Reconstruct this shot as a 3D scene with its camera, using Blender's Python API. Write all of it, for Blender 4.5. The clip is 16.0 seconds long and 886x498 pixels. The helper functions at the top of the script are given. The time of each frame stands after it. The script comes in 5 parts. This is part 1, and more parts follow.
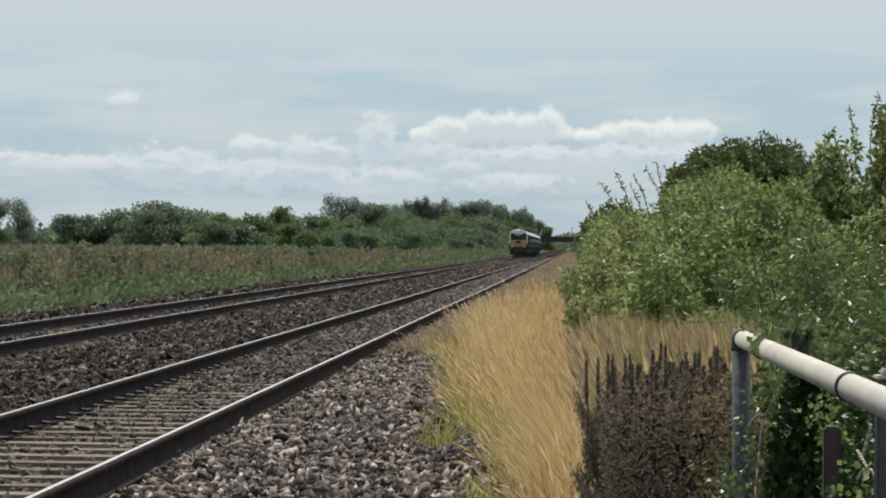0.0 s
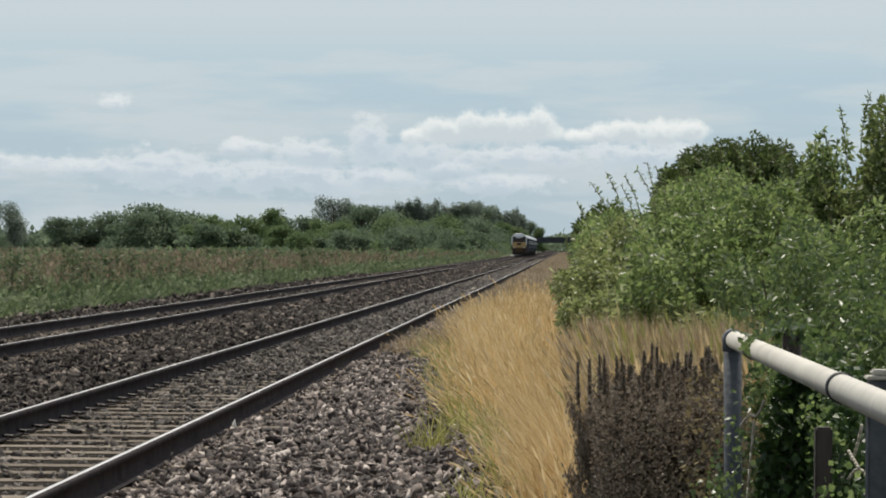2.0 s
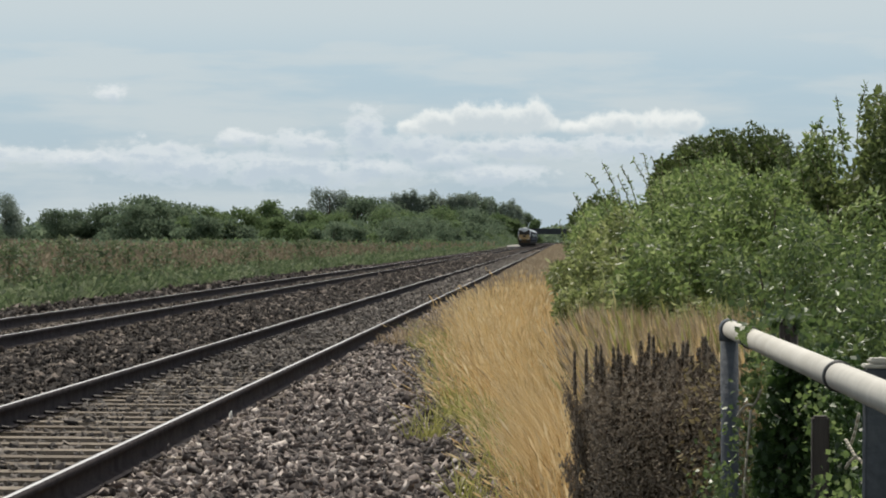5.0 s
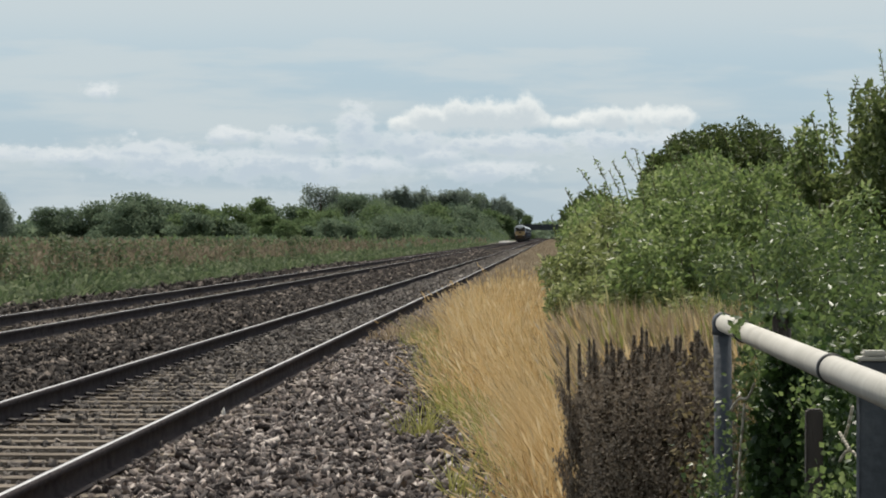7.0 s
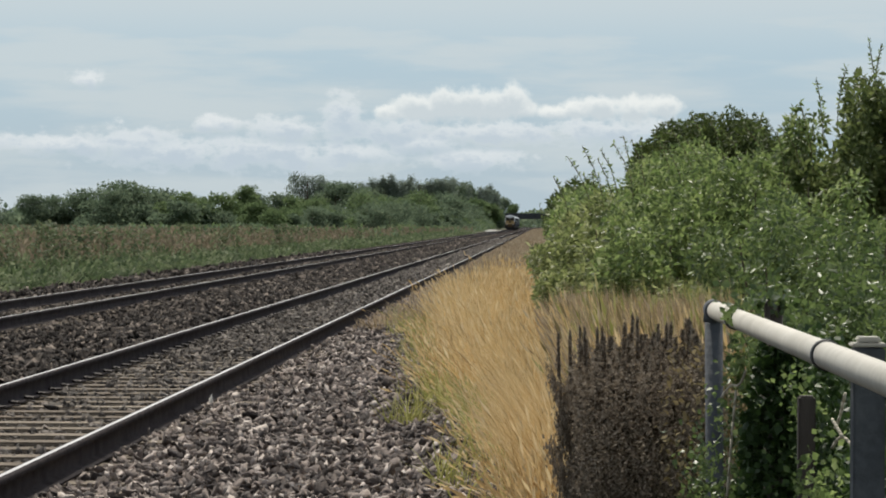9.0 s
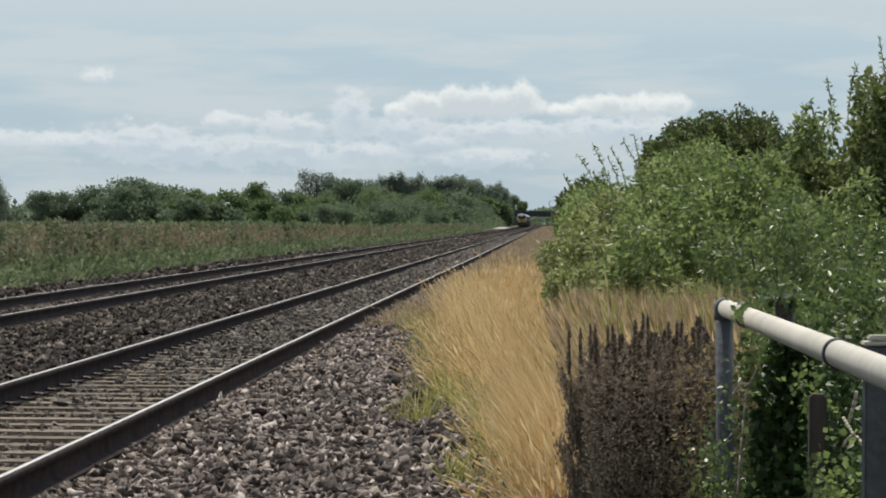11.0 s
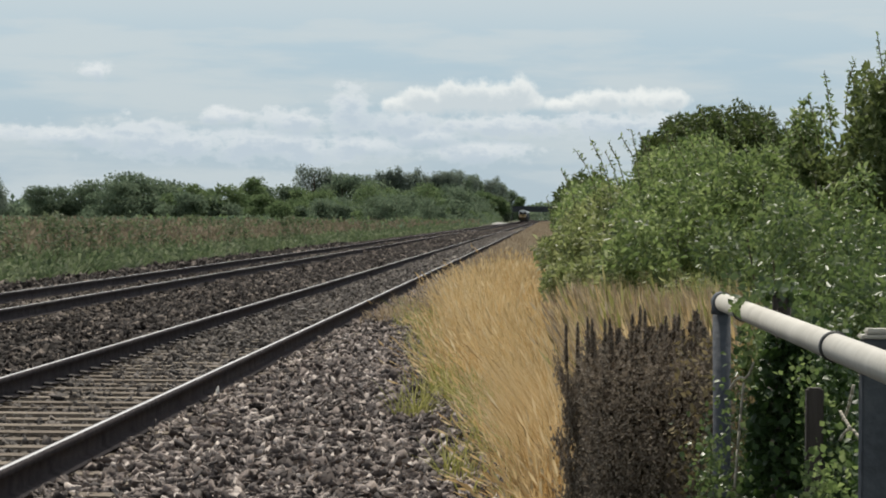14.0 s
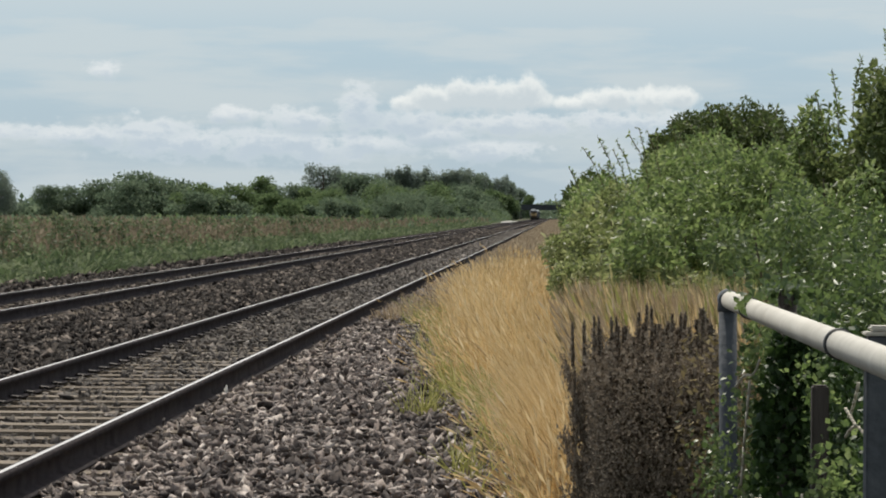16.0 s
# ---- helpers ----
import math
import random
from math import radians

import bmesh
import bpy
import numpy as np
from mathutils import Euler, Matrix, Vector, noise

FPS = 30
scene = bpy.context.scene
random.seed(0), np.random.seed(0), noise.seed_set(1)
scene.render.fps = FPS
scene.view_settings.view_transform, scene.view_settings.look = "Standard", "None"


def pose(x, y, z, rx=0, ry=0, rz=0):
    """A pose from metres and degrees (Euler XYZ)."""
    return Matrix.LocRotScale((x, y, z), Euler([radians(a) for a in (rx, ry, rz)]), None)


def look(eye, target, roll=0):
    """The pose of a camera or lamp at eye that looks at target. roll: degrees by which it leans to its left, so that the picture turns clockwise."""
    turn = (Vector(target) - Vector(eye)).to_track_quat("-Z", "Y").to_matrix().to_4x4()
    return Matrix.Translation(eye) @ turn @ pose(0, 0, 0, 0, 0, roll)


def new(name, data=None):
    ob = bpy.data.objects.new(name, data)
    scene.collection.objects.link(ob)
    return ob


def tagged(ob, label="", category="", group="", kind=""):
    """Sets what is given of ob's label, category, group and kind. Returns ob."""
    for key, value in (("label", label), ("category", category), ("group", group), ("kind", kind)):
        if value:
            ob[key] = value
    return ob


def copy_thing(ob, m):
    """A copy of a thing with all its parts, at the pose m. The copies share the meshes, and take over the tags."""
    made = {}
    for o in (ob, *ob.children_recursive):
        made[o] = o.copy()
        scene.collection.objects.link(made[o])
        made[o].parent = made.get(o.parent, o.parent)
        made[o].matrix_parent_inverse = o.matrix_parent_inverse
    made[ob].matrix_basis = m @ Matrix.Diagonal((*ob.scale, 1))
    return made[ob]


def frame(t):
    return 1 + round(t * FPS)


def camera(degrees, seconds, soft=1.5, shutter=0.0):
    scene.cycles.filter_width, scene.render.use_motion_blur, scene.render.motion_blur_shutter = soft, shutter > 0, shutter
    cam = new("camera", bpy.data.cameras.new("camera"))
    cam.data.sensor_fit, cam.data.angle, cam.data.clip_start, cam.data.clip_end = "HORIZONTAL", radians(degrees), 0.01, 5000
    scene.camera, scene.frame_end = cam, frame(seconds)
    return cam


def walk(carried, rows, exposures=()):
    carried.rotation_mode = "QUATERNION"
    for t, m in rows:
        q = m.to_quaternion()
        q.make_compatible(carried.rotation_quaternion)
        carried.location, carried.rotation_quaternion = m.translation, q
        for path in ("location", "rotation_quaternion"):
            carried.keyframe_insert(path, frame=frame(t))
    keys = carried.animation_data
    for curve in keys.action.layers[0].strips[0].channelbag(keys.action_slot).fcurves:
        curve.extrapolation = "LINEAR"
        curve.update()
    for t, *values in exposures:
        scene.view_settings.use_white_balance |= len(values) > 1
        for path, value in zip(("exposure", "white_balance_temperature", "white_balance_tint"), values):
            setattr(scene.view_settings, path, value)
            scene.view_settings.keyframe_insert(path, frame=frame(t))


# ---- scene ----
cam = camera(16.23, 16.0, soft=1.9)

# seconds, sideways, height, turn to the left, tilt up, lean (degrees)
PATH = [
    (0, 0.0017, 1.4501, 2.416, -0.0372, 0.566),
    (0.5, 0.0049, 1.4518, 2.6988, -0.0022, 0.544),
    (1, 0.0117, 1.4556, 2.6965, 0.0252, 0.401),
    (1.5, 0.0081, 1.4528, 2.4446, 0.0405, 0.505),
    (2, 0.0044, 1.4521, 2.2679, -0.014, 0.312),
    (2.5, 0.002, 1.4471, 2.0363, -0.227, 0.381),
    (3, -0.0024, 1.4437, 2.1367, -0.283, 0.605),
    (3.5, 0.0045, 1.4487, 2.2595, -0.2479, 0.342),
    (4, 0.0069, 1.4487, 2.2438, -0.1682, 0.348),
    (6.5, -0.0044, 1.4456, 2.0882, -0.2182, 0.047),
    (7, -0, 1.445, 2.0409, -0.2396, 0),
    (7.5, -0.0005, 1.4454, 1.8951, -0.2204, -0.126),
    (8, -0.0045, 1.4446, 1.7478, -0.2877, -0.122),
    (8.5, -0.0095, 1.4439, 1.7633, -0.3196, -0.116),
    (9, -0.0134, 1.4392, 1.7884, -0.4464, 0.139),
    (11.5, -0.0185, 1.4391, 1.9931, -0.4959, 0.322),
    (12, -0.0187, 1.4384, 2.0637, -0.4731, 0.414),
    (12.5, -0.0153, 1.4369, 2.1624, -0.491, 0.47),
    (13, -0.0142, 1.4389, 2.1657, -0.4837, 0.214),
    (13.5, -0.016, 1.439, 1.9746, -0.4998, 0.209),
    (14, -0.0173, 1.4355, 1.9089, -0.583, 0.342),
    (14.5, -0.0179, 1.4367, 1.9887, -0.5674, 0.341),
    (15, -0.0179, 1.4359, 2.0844, -0.5551, 0.344),
    (15.5, -0.0117, 1.4353, 2.1438, -0.567, 0.355),
    (16, -0.0091, 1.4348, 2.0781, -0.6115, 0.21),
]


def camera_pose(x, z, turn, tilt, lean):
    a, b = radians(turn), radians(tilt)
    way = Vector((-math.sin(a) * math.cos(b), math.cos(a) * math.cos(b), math.sin(b)))
    eye = Vector((x, 0.0, z))
    return look(eye, eye + way * 100, lean)


walk(cam, [(t, camera_pose(*r)) for t, *r in PATH])

# ---- sky, sun, exposure ----
SUN_AZ, SUN_EL = -11.0, 55.0        # degrees to the right of the line of the track, and up
scene.view_settings.exposure = 0.0


def make_world():
    world = bpy.data.worlds.new("sky")
    scene.world = world
    world.use_nodes = True
    nt = world.node_tree
    nt.nodes.clear()
    N, L = nt.nodes.new, nt.links.new

    def math_node(op, a, b=None, c=None, clamp=False):
        n = N("ShaderNodeMath")
        n.operation, n.use_clamp = op, clamp
        for i, v in enumerate((a, b, c)):
            if v is None:
                continue
            if isinstance(v, (int, float)):
                n.inputs[i].default_value = v
            else:
                L(v, n.inputs[i])
        return n.outputs[0]

    def ramp(v, lo, hi):
        n = N("ShaderNodeMapRange")
        n.interpolation_type = "SMOOTHSTEP"
        L(v, n.inputs["Value"])
        n.inputs["From Min"].default_value, n.inputs["From Max"].default_value = lo, hi
        return n.outputs["Result"]

    def mix(f, a, b):
        n = N("ShaderNodeMix")
        n.data_type = "RGBA"
        for s, v in ((n.inputs[0], f), (n.inputs[6], a), (n.inputs[7], b)):
            if isinstance(v, (int, float)):
                s.default_value = v
            elif isinstance(v, tuple):
                s.default_value = (*v, 1)
            else:
                L(v, s)
        return n.outputs[2]

    def noise_tex(vec, scale, detail, rough=0.55):
        n = N("ShaderNodeTexNoise")
        L(vec, n.inputs["Vector"])
        n.inputs["Scale"].default_value, n.inputs["Detail"].default_value, n.inputs["Roughness"].default_value = scale, detail, rough
        return n.outputs["Fac"]

    sky = N("ShaderNodeTexSky")
    sky.sky_type, sky.sun_disc = "NISHITA", False
    sky.sun_elevation, sky.sun_rotation = radians(SUN_EL), radians(SUN_AZ)
    sky.air_density, sky.dust_density, sky.ozone_density = 1.0, 1.6, 1.5
    coord = N("ShaderNodeTexCoord").outputs["Generated"]
    sep = N("ShaderNodeSeparateXYZ")
    L(coord, sep.inputs[0])
    # degrees to the right of the track, and degrees up
    az = math_node("MULTIPLY", math_node("ARCTAN2", sep.outputs[0], sep.outputs[1]), 57.3)
    el = math_node("MULTIPLY", math_node("ARCSINE", sep.outputs[2]), 57.3)

    def combine(x, y):
        n = N("ShaderNodeCombineXYZ")
        L(x, n.inputs[0])
        L(y, n.inputs[1])
        return n.outputs[0]

    uv = combine(az, el)
    flat = combine(math_node("MULTIPLY", az, 0.16), el)
    veil = ramp(noise_tex(flat, 1.15, 6), 0.40, 0.60)
    high = ramp(el, 2.8, 4.4)
    veil = math_node("MAXIMUM", math_node("MULTIPLY", veil, 0.75), math_node("MULTIPLY", high, 0.85))
    low = math_node("MULTIPLY", ramp(el, 1.9, 0.0), 0.3)
    veil = math_node("MAXIMUM", veil, low)
    base = N("ShaderNodeVectorMath")
    base.operation = "SCALE"
    L(sky.outputs[0], base.inputs[0])
    base.inputs["Scale"].default_value = SKY
    air = mix(math_node("MULTIPLY", veil, 0.85), mix(0.75, base.outputs[0], (0.38, 0.55, 0.69)), (0.62, 0.678, 0.69))
    overhead = ramp(el, 6.0, 22.0)

    # cumulus banks: degrees right, degrees up, half width, half height
    heaps = ((-2.65, 2.08, 0.4, 0.15), (-2.2, 2.16, 0.5, 0.25), (-1.75, 2.22, 0.45, 0.31), (-1.2, 2.2, 0.5, 0.3), (-0.85, 2.22, 0.4, 0.28), (-0.5, 2.28, 0.3, 0.29), (-0.34, 2.14, 0.24, 0.15),
             (0.32, 2.09, 0.34, 0.13), (0.66, 2.13, 0.36, 0.16), (1.05, 2.16, 0.42, 0.22), (1.75, 2.14, 0.42, 0.23), (2.2, 2.16, 0.36, 0.22), (11.5, 2.0, 2.4, 0.5), (-15.0, 2.1, 2.8, 0.5))
    wisps = ((-8.3, 2.64, 0.3, 0.14), (-3.6, 1.95, 0.42, 0.42), (-4.55, 1.75, 0.8, 0.22), (-6.0, 1.85, 0.5, 0.14), (-6.8, 1.3, 1.3, 0.26), (-8.6, 1.45, 1.5, 0.16), (-5.3, 1.3, 1.4, 0.3),
             (-3.4, 1.3, 0.9, 0.2), (-2.2, 1.5, 0.7, 0.2), (-0.8, 1.7, 1.3, 0.2), (-1.3, 1.2, 0.9, 0.2), (-4.4, 1.25, 0.9, 0.3), (-2.6, 1.75, 0.6, 0.3), (1.2, 1.72, 1.3, 0.22), (-7.6, 1.45, 0.9, 0.3), (-10.5, 1.5, 1.2, 0.2))
    n1, n2 = noise_tex(uv, 2.6, 8, 0.52), noise_tex(uv, 8.0, 5, 0.6)
    puff = math_node("ADD", math_node("MULTIPLY_ADD", n1, 1.5, -0.75), math_node("MULTIPLY_ADD", n2, 0.7, -0.35))

    torn = math_node("ADD", math_node("MULTIPLY_ADD", noise_tex(combine(math_node("MULTIPLY", az, 0.6), el), 3.4, 8, 0.6), 3.6, -1.8), math_node("MULTIPLY_ADD", n2, 0.7, -0.35))

    def bank_field(banks, lift, rough=None):
        at = N("ShaderNodeVectorMath")
        at.operation = "ADD"
        L(uv, at.inputs[0])
        at.inputs[1].default_value = (0.05 * lift, lift, 0)
        field = None
        for cx, cy, rx, ry in banks:
            a = N("ShaderNodeVectorMath")
            a.operation = "SUBTRACT"
            L(at.outputs[0], a.inputs[0])
            a.inputs[1].default_value = (cx, cy, 0)
            b = N("ShaderNodeVectorMath")
            b.operation = "MULTIPLY"
            L(a.outputs[0], b.inputs[0])
            b.inputs[1].default_value = (1 / rx, 1 / ry, 0)
            c = N("ShaderNodeVectorMath")
            c.operation = "LENGTH"
            L(b.outputs[0], c.inputs[0])
            field = c.outputs["Value"] if field is None else math_node("SMOOTH_MIN", field, c.outputs["Value"], 0.25)
        return math_node("ADD", field, puff if rough is None else rough)

    # thin broken cloud low down, then the heaped cumulus before it
    wisp = ramp(bank_field(wisps, 0.0, torn), 1.45, 0.4)
    wlit = ramp(bank_field(wisps, 0.12, torn), 0.0, 1.4)
    air = mix(math_node("MULTIPLY", wisp, 0.78), air, mix(wlit, (0.54, 0.62, 0.69), (0.80, 0.835, 0.845)))
    mask = ramp(bank_field(heaps, 0.0), 1.34, 0.62)
    lit = ramp(bank_field(heaps, 0.15), 0.35, 1.5)
    body = mix(lit, (0.60, 0.665, 0.695), (0.875, 0.90, 0.875))
    final = mix(math_node("MULTIPLY", mask, 0.93), air, body)
    final = mix(overhead, final, mix(0.55, base.outputs[0], (0.60, 0.62, 0.62)))
    bg = N("ShaderNodeBackground")
    L(final, bg.inputs["Color"])
    bg.inputs["Strength"].default_value = 1.0
    out = N("ShaderNodeOutputWorld")
    L(bg.outputs[0], out.inputs["Surface"])


SKY = 0.1
make_world()
sun = new("sun", bpy.data.lights.new("sun", "SUN"))
sun.data.energy, sun.data.angle, sun.data.color = 4.1, radians(0.6), (1.0, 0.945, 0.84)
_a, _e = radians(SUN_AZ), radians(SUN_EL)
sun.matrix_world = look((0, 0, 40), (-40 * math.sin(_a) * math.cos(_e), -40 * math.cos(_a) * math.cos(_e), 40 - 40 * math.sin(_e)))

# ---- materials ----


def material(name, colours, scale=8.0, rough=0.7, bump=0.0, metal=0.0, bump_scale=60.0, island=0.0, obj=0.0, passing=0.0, spec=0.5, stops=None, stretch=(1, 1, 1)):
    """Two scales of noise between the colours; island / obj: how much pieces differ; passing: light let through a leaf."""
    m = bpy.data.materials.new(name)
    m.use_nodes = True
    nt = m.node_tree
    N, L = nt.nodes.new, nt.links.new
    b = nt.nodes["Principled BSDF"]
    tc = N("ShaderNodeTexCoord")
    mp = N("ShaderNodeMapping")
    mp.inputs["Scale"].default_value = stretch
    L(tc.outputs["Object"], mp.inputs[0])
    n1, n2 = N("ShaderNodeTexNoise"), N("ShaderNodeTexNoise")
    for n, s in ((n1, scale), (n2, scale * 7.3)):
        L(mp.outputs[0], n.inputs["Vector"])
        n.inputs["Scale"].default_value, n.inputs["Detail"].default_value = s, 5
    add = N("ShaderNodeMath")
    add.operation = "MULTIPLY_ADD"
    L(n2.outputs["Fac"], add.inputs[0])
    add.inputs[1].default_value = 0.5
    L(n1.outputs["Fac"], add.inputs[2])
    val = add.outputs[0]
    lo, hi = 0.45, 1.05
    for amount, node, sock in ((island, "ShaderNodeNewGeometry", "Random Per Island"), (obj, "ShaderNodeObjectInfo", "Random")):
        if amount:
            r = N(node)
            k = N("ShaderNodeMath")
            k.operation = "MULTIPLY_ADD"
            L(r.outputs[sock], k.inputs[0])
            k.inputs[1].default_value = amount
            L(val, k.inputs[2])
            val, lo, hi = k.outputs[0], lo + amount * 0.05, hi + amount * 0.95
    mr = N("ShaderNodeMapRange")
    L(val, mr.inputs["Value"])
    mr.inputs["From Min"].default_value, mr.inputs["From Max"].default_value = lo, hi
    cr = N("ShaderNodeValToRGB")
    L(mr.outputs[0], cr.inputs[0])
    el = cr.color_ramp.elements
    while len(el) < len(colours):
        el.new(0.5)
    for i, c in enumerate(colours):
        el[i].position = stops[i] if stops else i / max(1, len(colours) - 1)
        el[i].color = (*c, 1)
    L(cr.outputs[0], b.inputs["Base Color"])
    b.inputs["Roughness"].default_value, b.inputs["Metallic"].default_value = rough, metal
    b.inputs["Specular IOR Level"].default_value = spec
    if bump:
        n3, bp = N("ShaderNodeTexNoise"), N("ShaderNodeBump")
        L(mp.outputs[0], n3.inputs["Vector"])
        n3.inputs["Scale"].default_value, n3.inputs["Detail"].default_value = bump_scale, 6
        L(n3.outputs["Fac"], bp.inputs["Height"])
        bp.inputs["Strength"].default_value, bp.inputs["Distance"].default_value = bump, 0.02
        L(bp.outputs[0], b.inputs["Normal"])
    if passing:
        tr, mx = N("ShaderNodeBsdfTranslucent"), N("ShaderNodeMixShader")
        L(cr.outputs[0], tr.inputs["Color"])
        mx.inputs[0].default_value = passing
        L(b.outputs[0], mx.inputs[1])
        L(tr.outputs[0], mx.inputs[2])
        L(mx.outputs[0], nt.nodes["Material Output"].inputs["Surface"])
    return m


M_RAIL = material("rusty_rail_steel", [(0.024, 0.020, 0.021), (0.05, 0.043, 0.044), (0.075, 0.063, 0.062)], 6, 0.95, 0.3, spec=0.08)
M_HEAD = material("polished_rail_head", [(0.33, 0.33, 0.33), (0.44, 0.44, 0.44)], 3, 0.6, 0, 0.25, stretch=(8, 0.3, 8))
M_SLEEPER = material("weathered_concrete", [(0.105, 0.083, 0.063), (0.195, 0.162, 0.125), (0.28, 0.238, 0.187)], 7, 0.95, 0.6, obj=0.5, spec=0.2)
M_CLIP = material("dark_steel_clip", [(0.02, 0.017, 0.016), (0.05, 0.04, 0.035)], 30, 0.6, 0, 0.4)
STONE_TONES = [(0.030, 0.025, 0.024), (0.088, 0.073, 0.066), (0.235, 0.192, 0.168), (0.60, 0.53, 0.475)]
M_STONE = material("pale_ballast_stone", STONE_TONES, 9, 0.85, 0.5, island=1.8, spec=0.3, stops=(0, 0.37, 0.72, 0.97))
M_STONE_OBJ = material("ballast_stone_single", STONE_TONES, 9, 0.85, 0.5, obj=1.8, spec=0.3, stops=(0, 0.37, 0.72, 0.97))
M_STONE_DARK = material("dusty_brown_ballast_stone", [(0.012, 0.010, 0.009), (0.031, 0.026, 0.023), (0.068, 0.056, 0.047), (0.27, 0.225, 0.19)], 9, 0.9, 0.5, island=1.9, spec=0.2, stops=(0, 0.4, 0.76, 0.97))
M_STONE_MID = material("brown_crib_stone", [(0.026, 0.022, 0.019), (0.07, 0.06, 0.051), (0.14, 0.12, 0.103), (0.30, 0.27, 0.235)], 9, 0.9, 0.5, island=1.4, stops=(0, 0.4, 0.78, 1))
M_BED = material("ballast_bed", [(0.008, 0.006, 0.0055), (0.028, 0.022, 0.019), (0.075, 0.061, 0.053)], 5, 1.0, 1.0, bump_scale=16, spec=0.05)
M_GROUND = material("rough_field_soil", [(0.035, 0.05, 0.018), (0.06, 0.065, 0.025), (0.09, 0.08, 0.045)], 0.35, 1.0, 0.6, bump_scale=3)
M_STRAW = material("dry_straw_grass", [(0.19, 0.095, 0.03), (0.50, 0.305, 0.11), (0.72, 0.52, 0.25), (0.90, 0.78, 0.53)], 1.3, 0.7, island=0.9, passing=0.36, spec=0.3)
M_STRAW_PALE = material("pale_straw_stalk", [(0.48, 0.32, 0.135), (0.66, 0.49, 0.25), (0.84, 0.72, 0.47)], 1.3, 0.7, island=0.9, passing=0.4, spec=0.3)
M_GREEN_GRASS = material("green_grass_blade", [(0.16, 0.17, 0.045), (0.33, 0.33, 0.10), (0.55, 0.50, 0.24)], 2, 0.6, island=0.8, passing=0.42, spec=0.3)
# the weeds' palest tone imitates light glinting off single leaves
M_FIELD_GREEN = material("field_weeds_green", [(0.06, 0.092, 0.042), (0.125, 0.168, 0.08), (0.33, 0.36, 0.225)], 0.3, 0.8, island=0.8, passing=0.42, spec=0.2)
M_FIELD_BROWN = material("field_grass_seed_heads", [(0.095, 0.10, 0.055), (0.175, 0.15, 0.098), (0.25, 0.20, 0.145), (0.36, 0.305, 0.225)], 0.3, 0.85, island=0.8, passing=0.4, spec=0.1)
# the palest hedge tones stand in for glints of sun on the leaves
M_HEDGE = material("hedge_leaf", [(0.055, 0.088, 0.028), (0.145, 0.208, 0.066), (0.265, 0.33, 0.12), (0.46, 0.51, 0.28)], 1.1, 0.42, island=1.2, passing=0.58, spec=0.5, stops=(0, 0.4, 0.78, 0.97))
M_HEDGE_PALE = material("pale_hedge_leaf", [(0.09, 0.115, 0.04), (0.20, 0.24, 0.085), (0.35, 0.375, 0.165), (0.56, 0.56, 0.34)], 1.1, 0.45, island=1.2, passing=0.55, spec=0.45, stops=(0, 0.4, 0.78, 0.97))
M_HEDGE_DARK = material("dark_tree_leaf", [(0.038, 0.058, 0.018), (0.078, 0.108, 0.032), (0.13, 0.165, 0.05)], 1.3, 0.55, island=0.7, passing=0.42, spec=0.3)
M_THORN = material("olive_hawthorn_leaf", [(0.065, 0.09, 0.03), (0.14, 0.18, 0.06), (0.28, 0.31, 0.13)], 1.3, 0.5, island=0.9, passing=0.5, spec=0.35)
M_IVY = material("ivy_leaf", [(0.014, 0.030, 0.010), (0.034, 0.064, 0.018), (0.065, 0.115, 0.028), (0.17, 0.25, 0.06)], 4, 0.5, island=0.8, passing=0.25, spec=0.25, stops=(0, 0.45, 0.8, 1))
# far leaves: distance haze mixed into the colours, lightened and shifted to blue
M_FAR_HAZE = [material("far_leaf_deep_haze", [(0.085, 0.128, 0.085), (0.15, 0.20, 0.128), (0.235, 0.28, 0.178)], 0.15, 0.8, island=0.6, passing=0.54, spec=0.1),
         material("far_leaf_mid_haze", [(0.08, 0.125, 0.055), (0.138, 0.195, 0.088), (0.225, 0.275, 0.135)], 0.15, 0.8, island=0.6, passing=0.54, spec=0.1),
         material("far_leaf_grey_haze", [(0.13, 0.17, 0.135), (0.205, 0.25, 0.20), (0.30, 0.335, 0.265)], 0.15, 0.8, island=0.6, passing=0.52, spec=0.1)]
# hedge leaf tones lowered: the shadow behind the handrail is put into the colour
M_LEAF_SHADED = material("shaded_green_leaf", [(0.04, 0.07, 0.024), (0.095, 0.142, 0.046), (0.175, 0.235, 0.082), (0.40, 0.46, 0.23)], 3, 0.42, island=1.0, passing=0.45, spec=0.5, stops=(0, 0.42, 0.82, 1))
M_VINE = material("pale_vine_stem", [(0.38, 0.33, 0.25), (0.60, 0.54, 0.43)], 9, 0.8)
M_WEED = material("grey_green_weed_leaf", [(0.075, 0.105, 0.05), (0.14, 0.175, 0.09), (0.25, 0.28, 0.17)], 1.5, 0.6, island=0.8, passing=0.4, spec=0.25)
M_VERGE = material("faded_verge_grass", [(0.20, 0.15, 0.08), (0.29, 0.22, 0.145), (0.44, 0.355, 0.245), (0.58, 0.50, 0.36)], 0.6, 0.8, island=0.9, passing=0.38, spec=0.2)
M_PALE = material("pale_stone", [(0.55, 0.53, 0.49), (0.75, 0.73, 0.69)], 20, 0.8)
M_SCREEN = material("brown_tinted_windscreen", [(0.03, 0.024, 0.02), (0.055, 0.045, 0.038)], 0.5, 0.3, spec=0.3)
M_OLIVE = material("olive_weed_blade", [(0.14, 0.112, 0.05), (0.28, 0.22, 0.11), (0.46, 0.38, 0.22)], 2, 0.8, island=0.8, passing=0.3, spec=0.15)
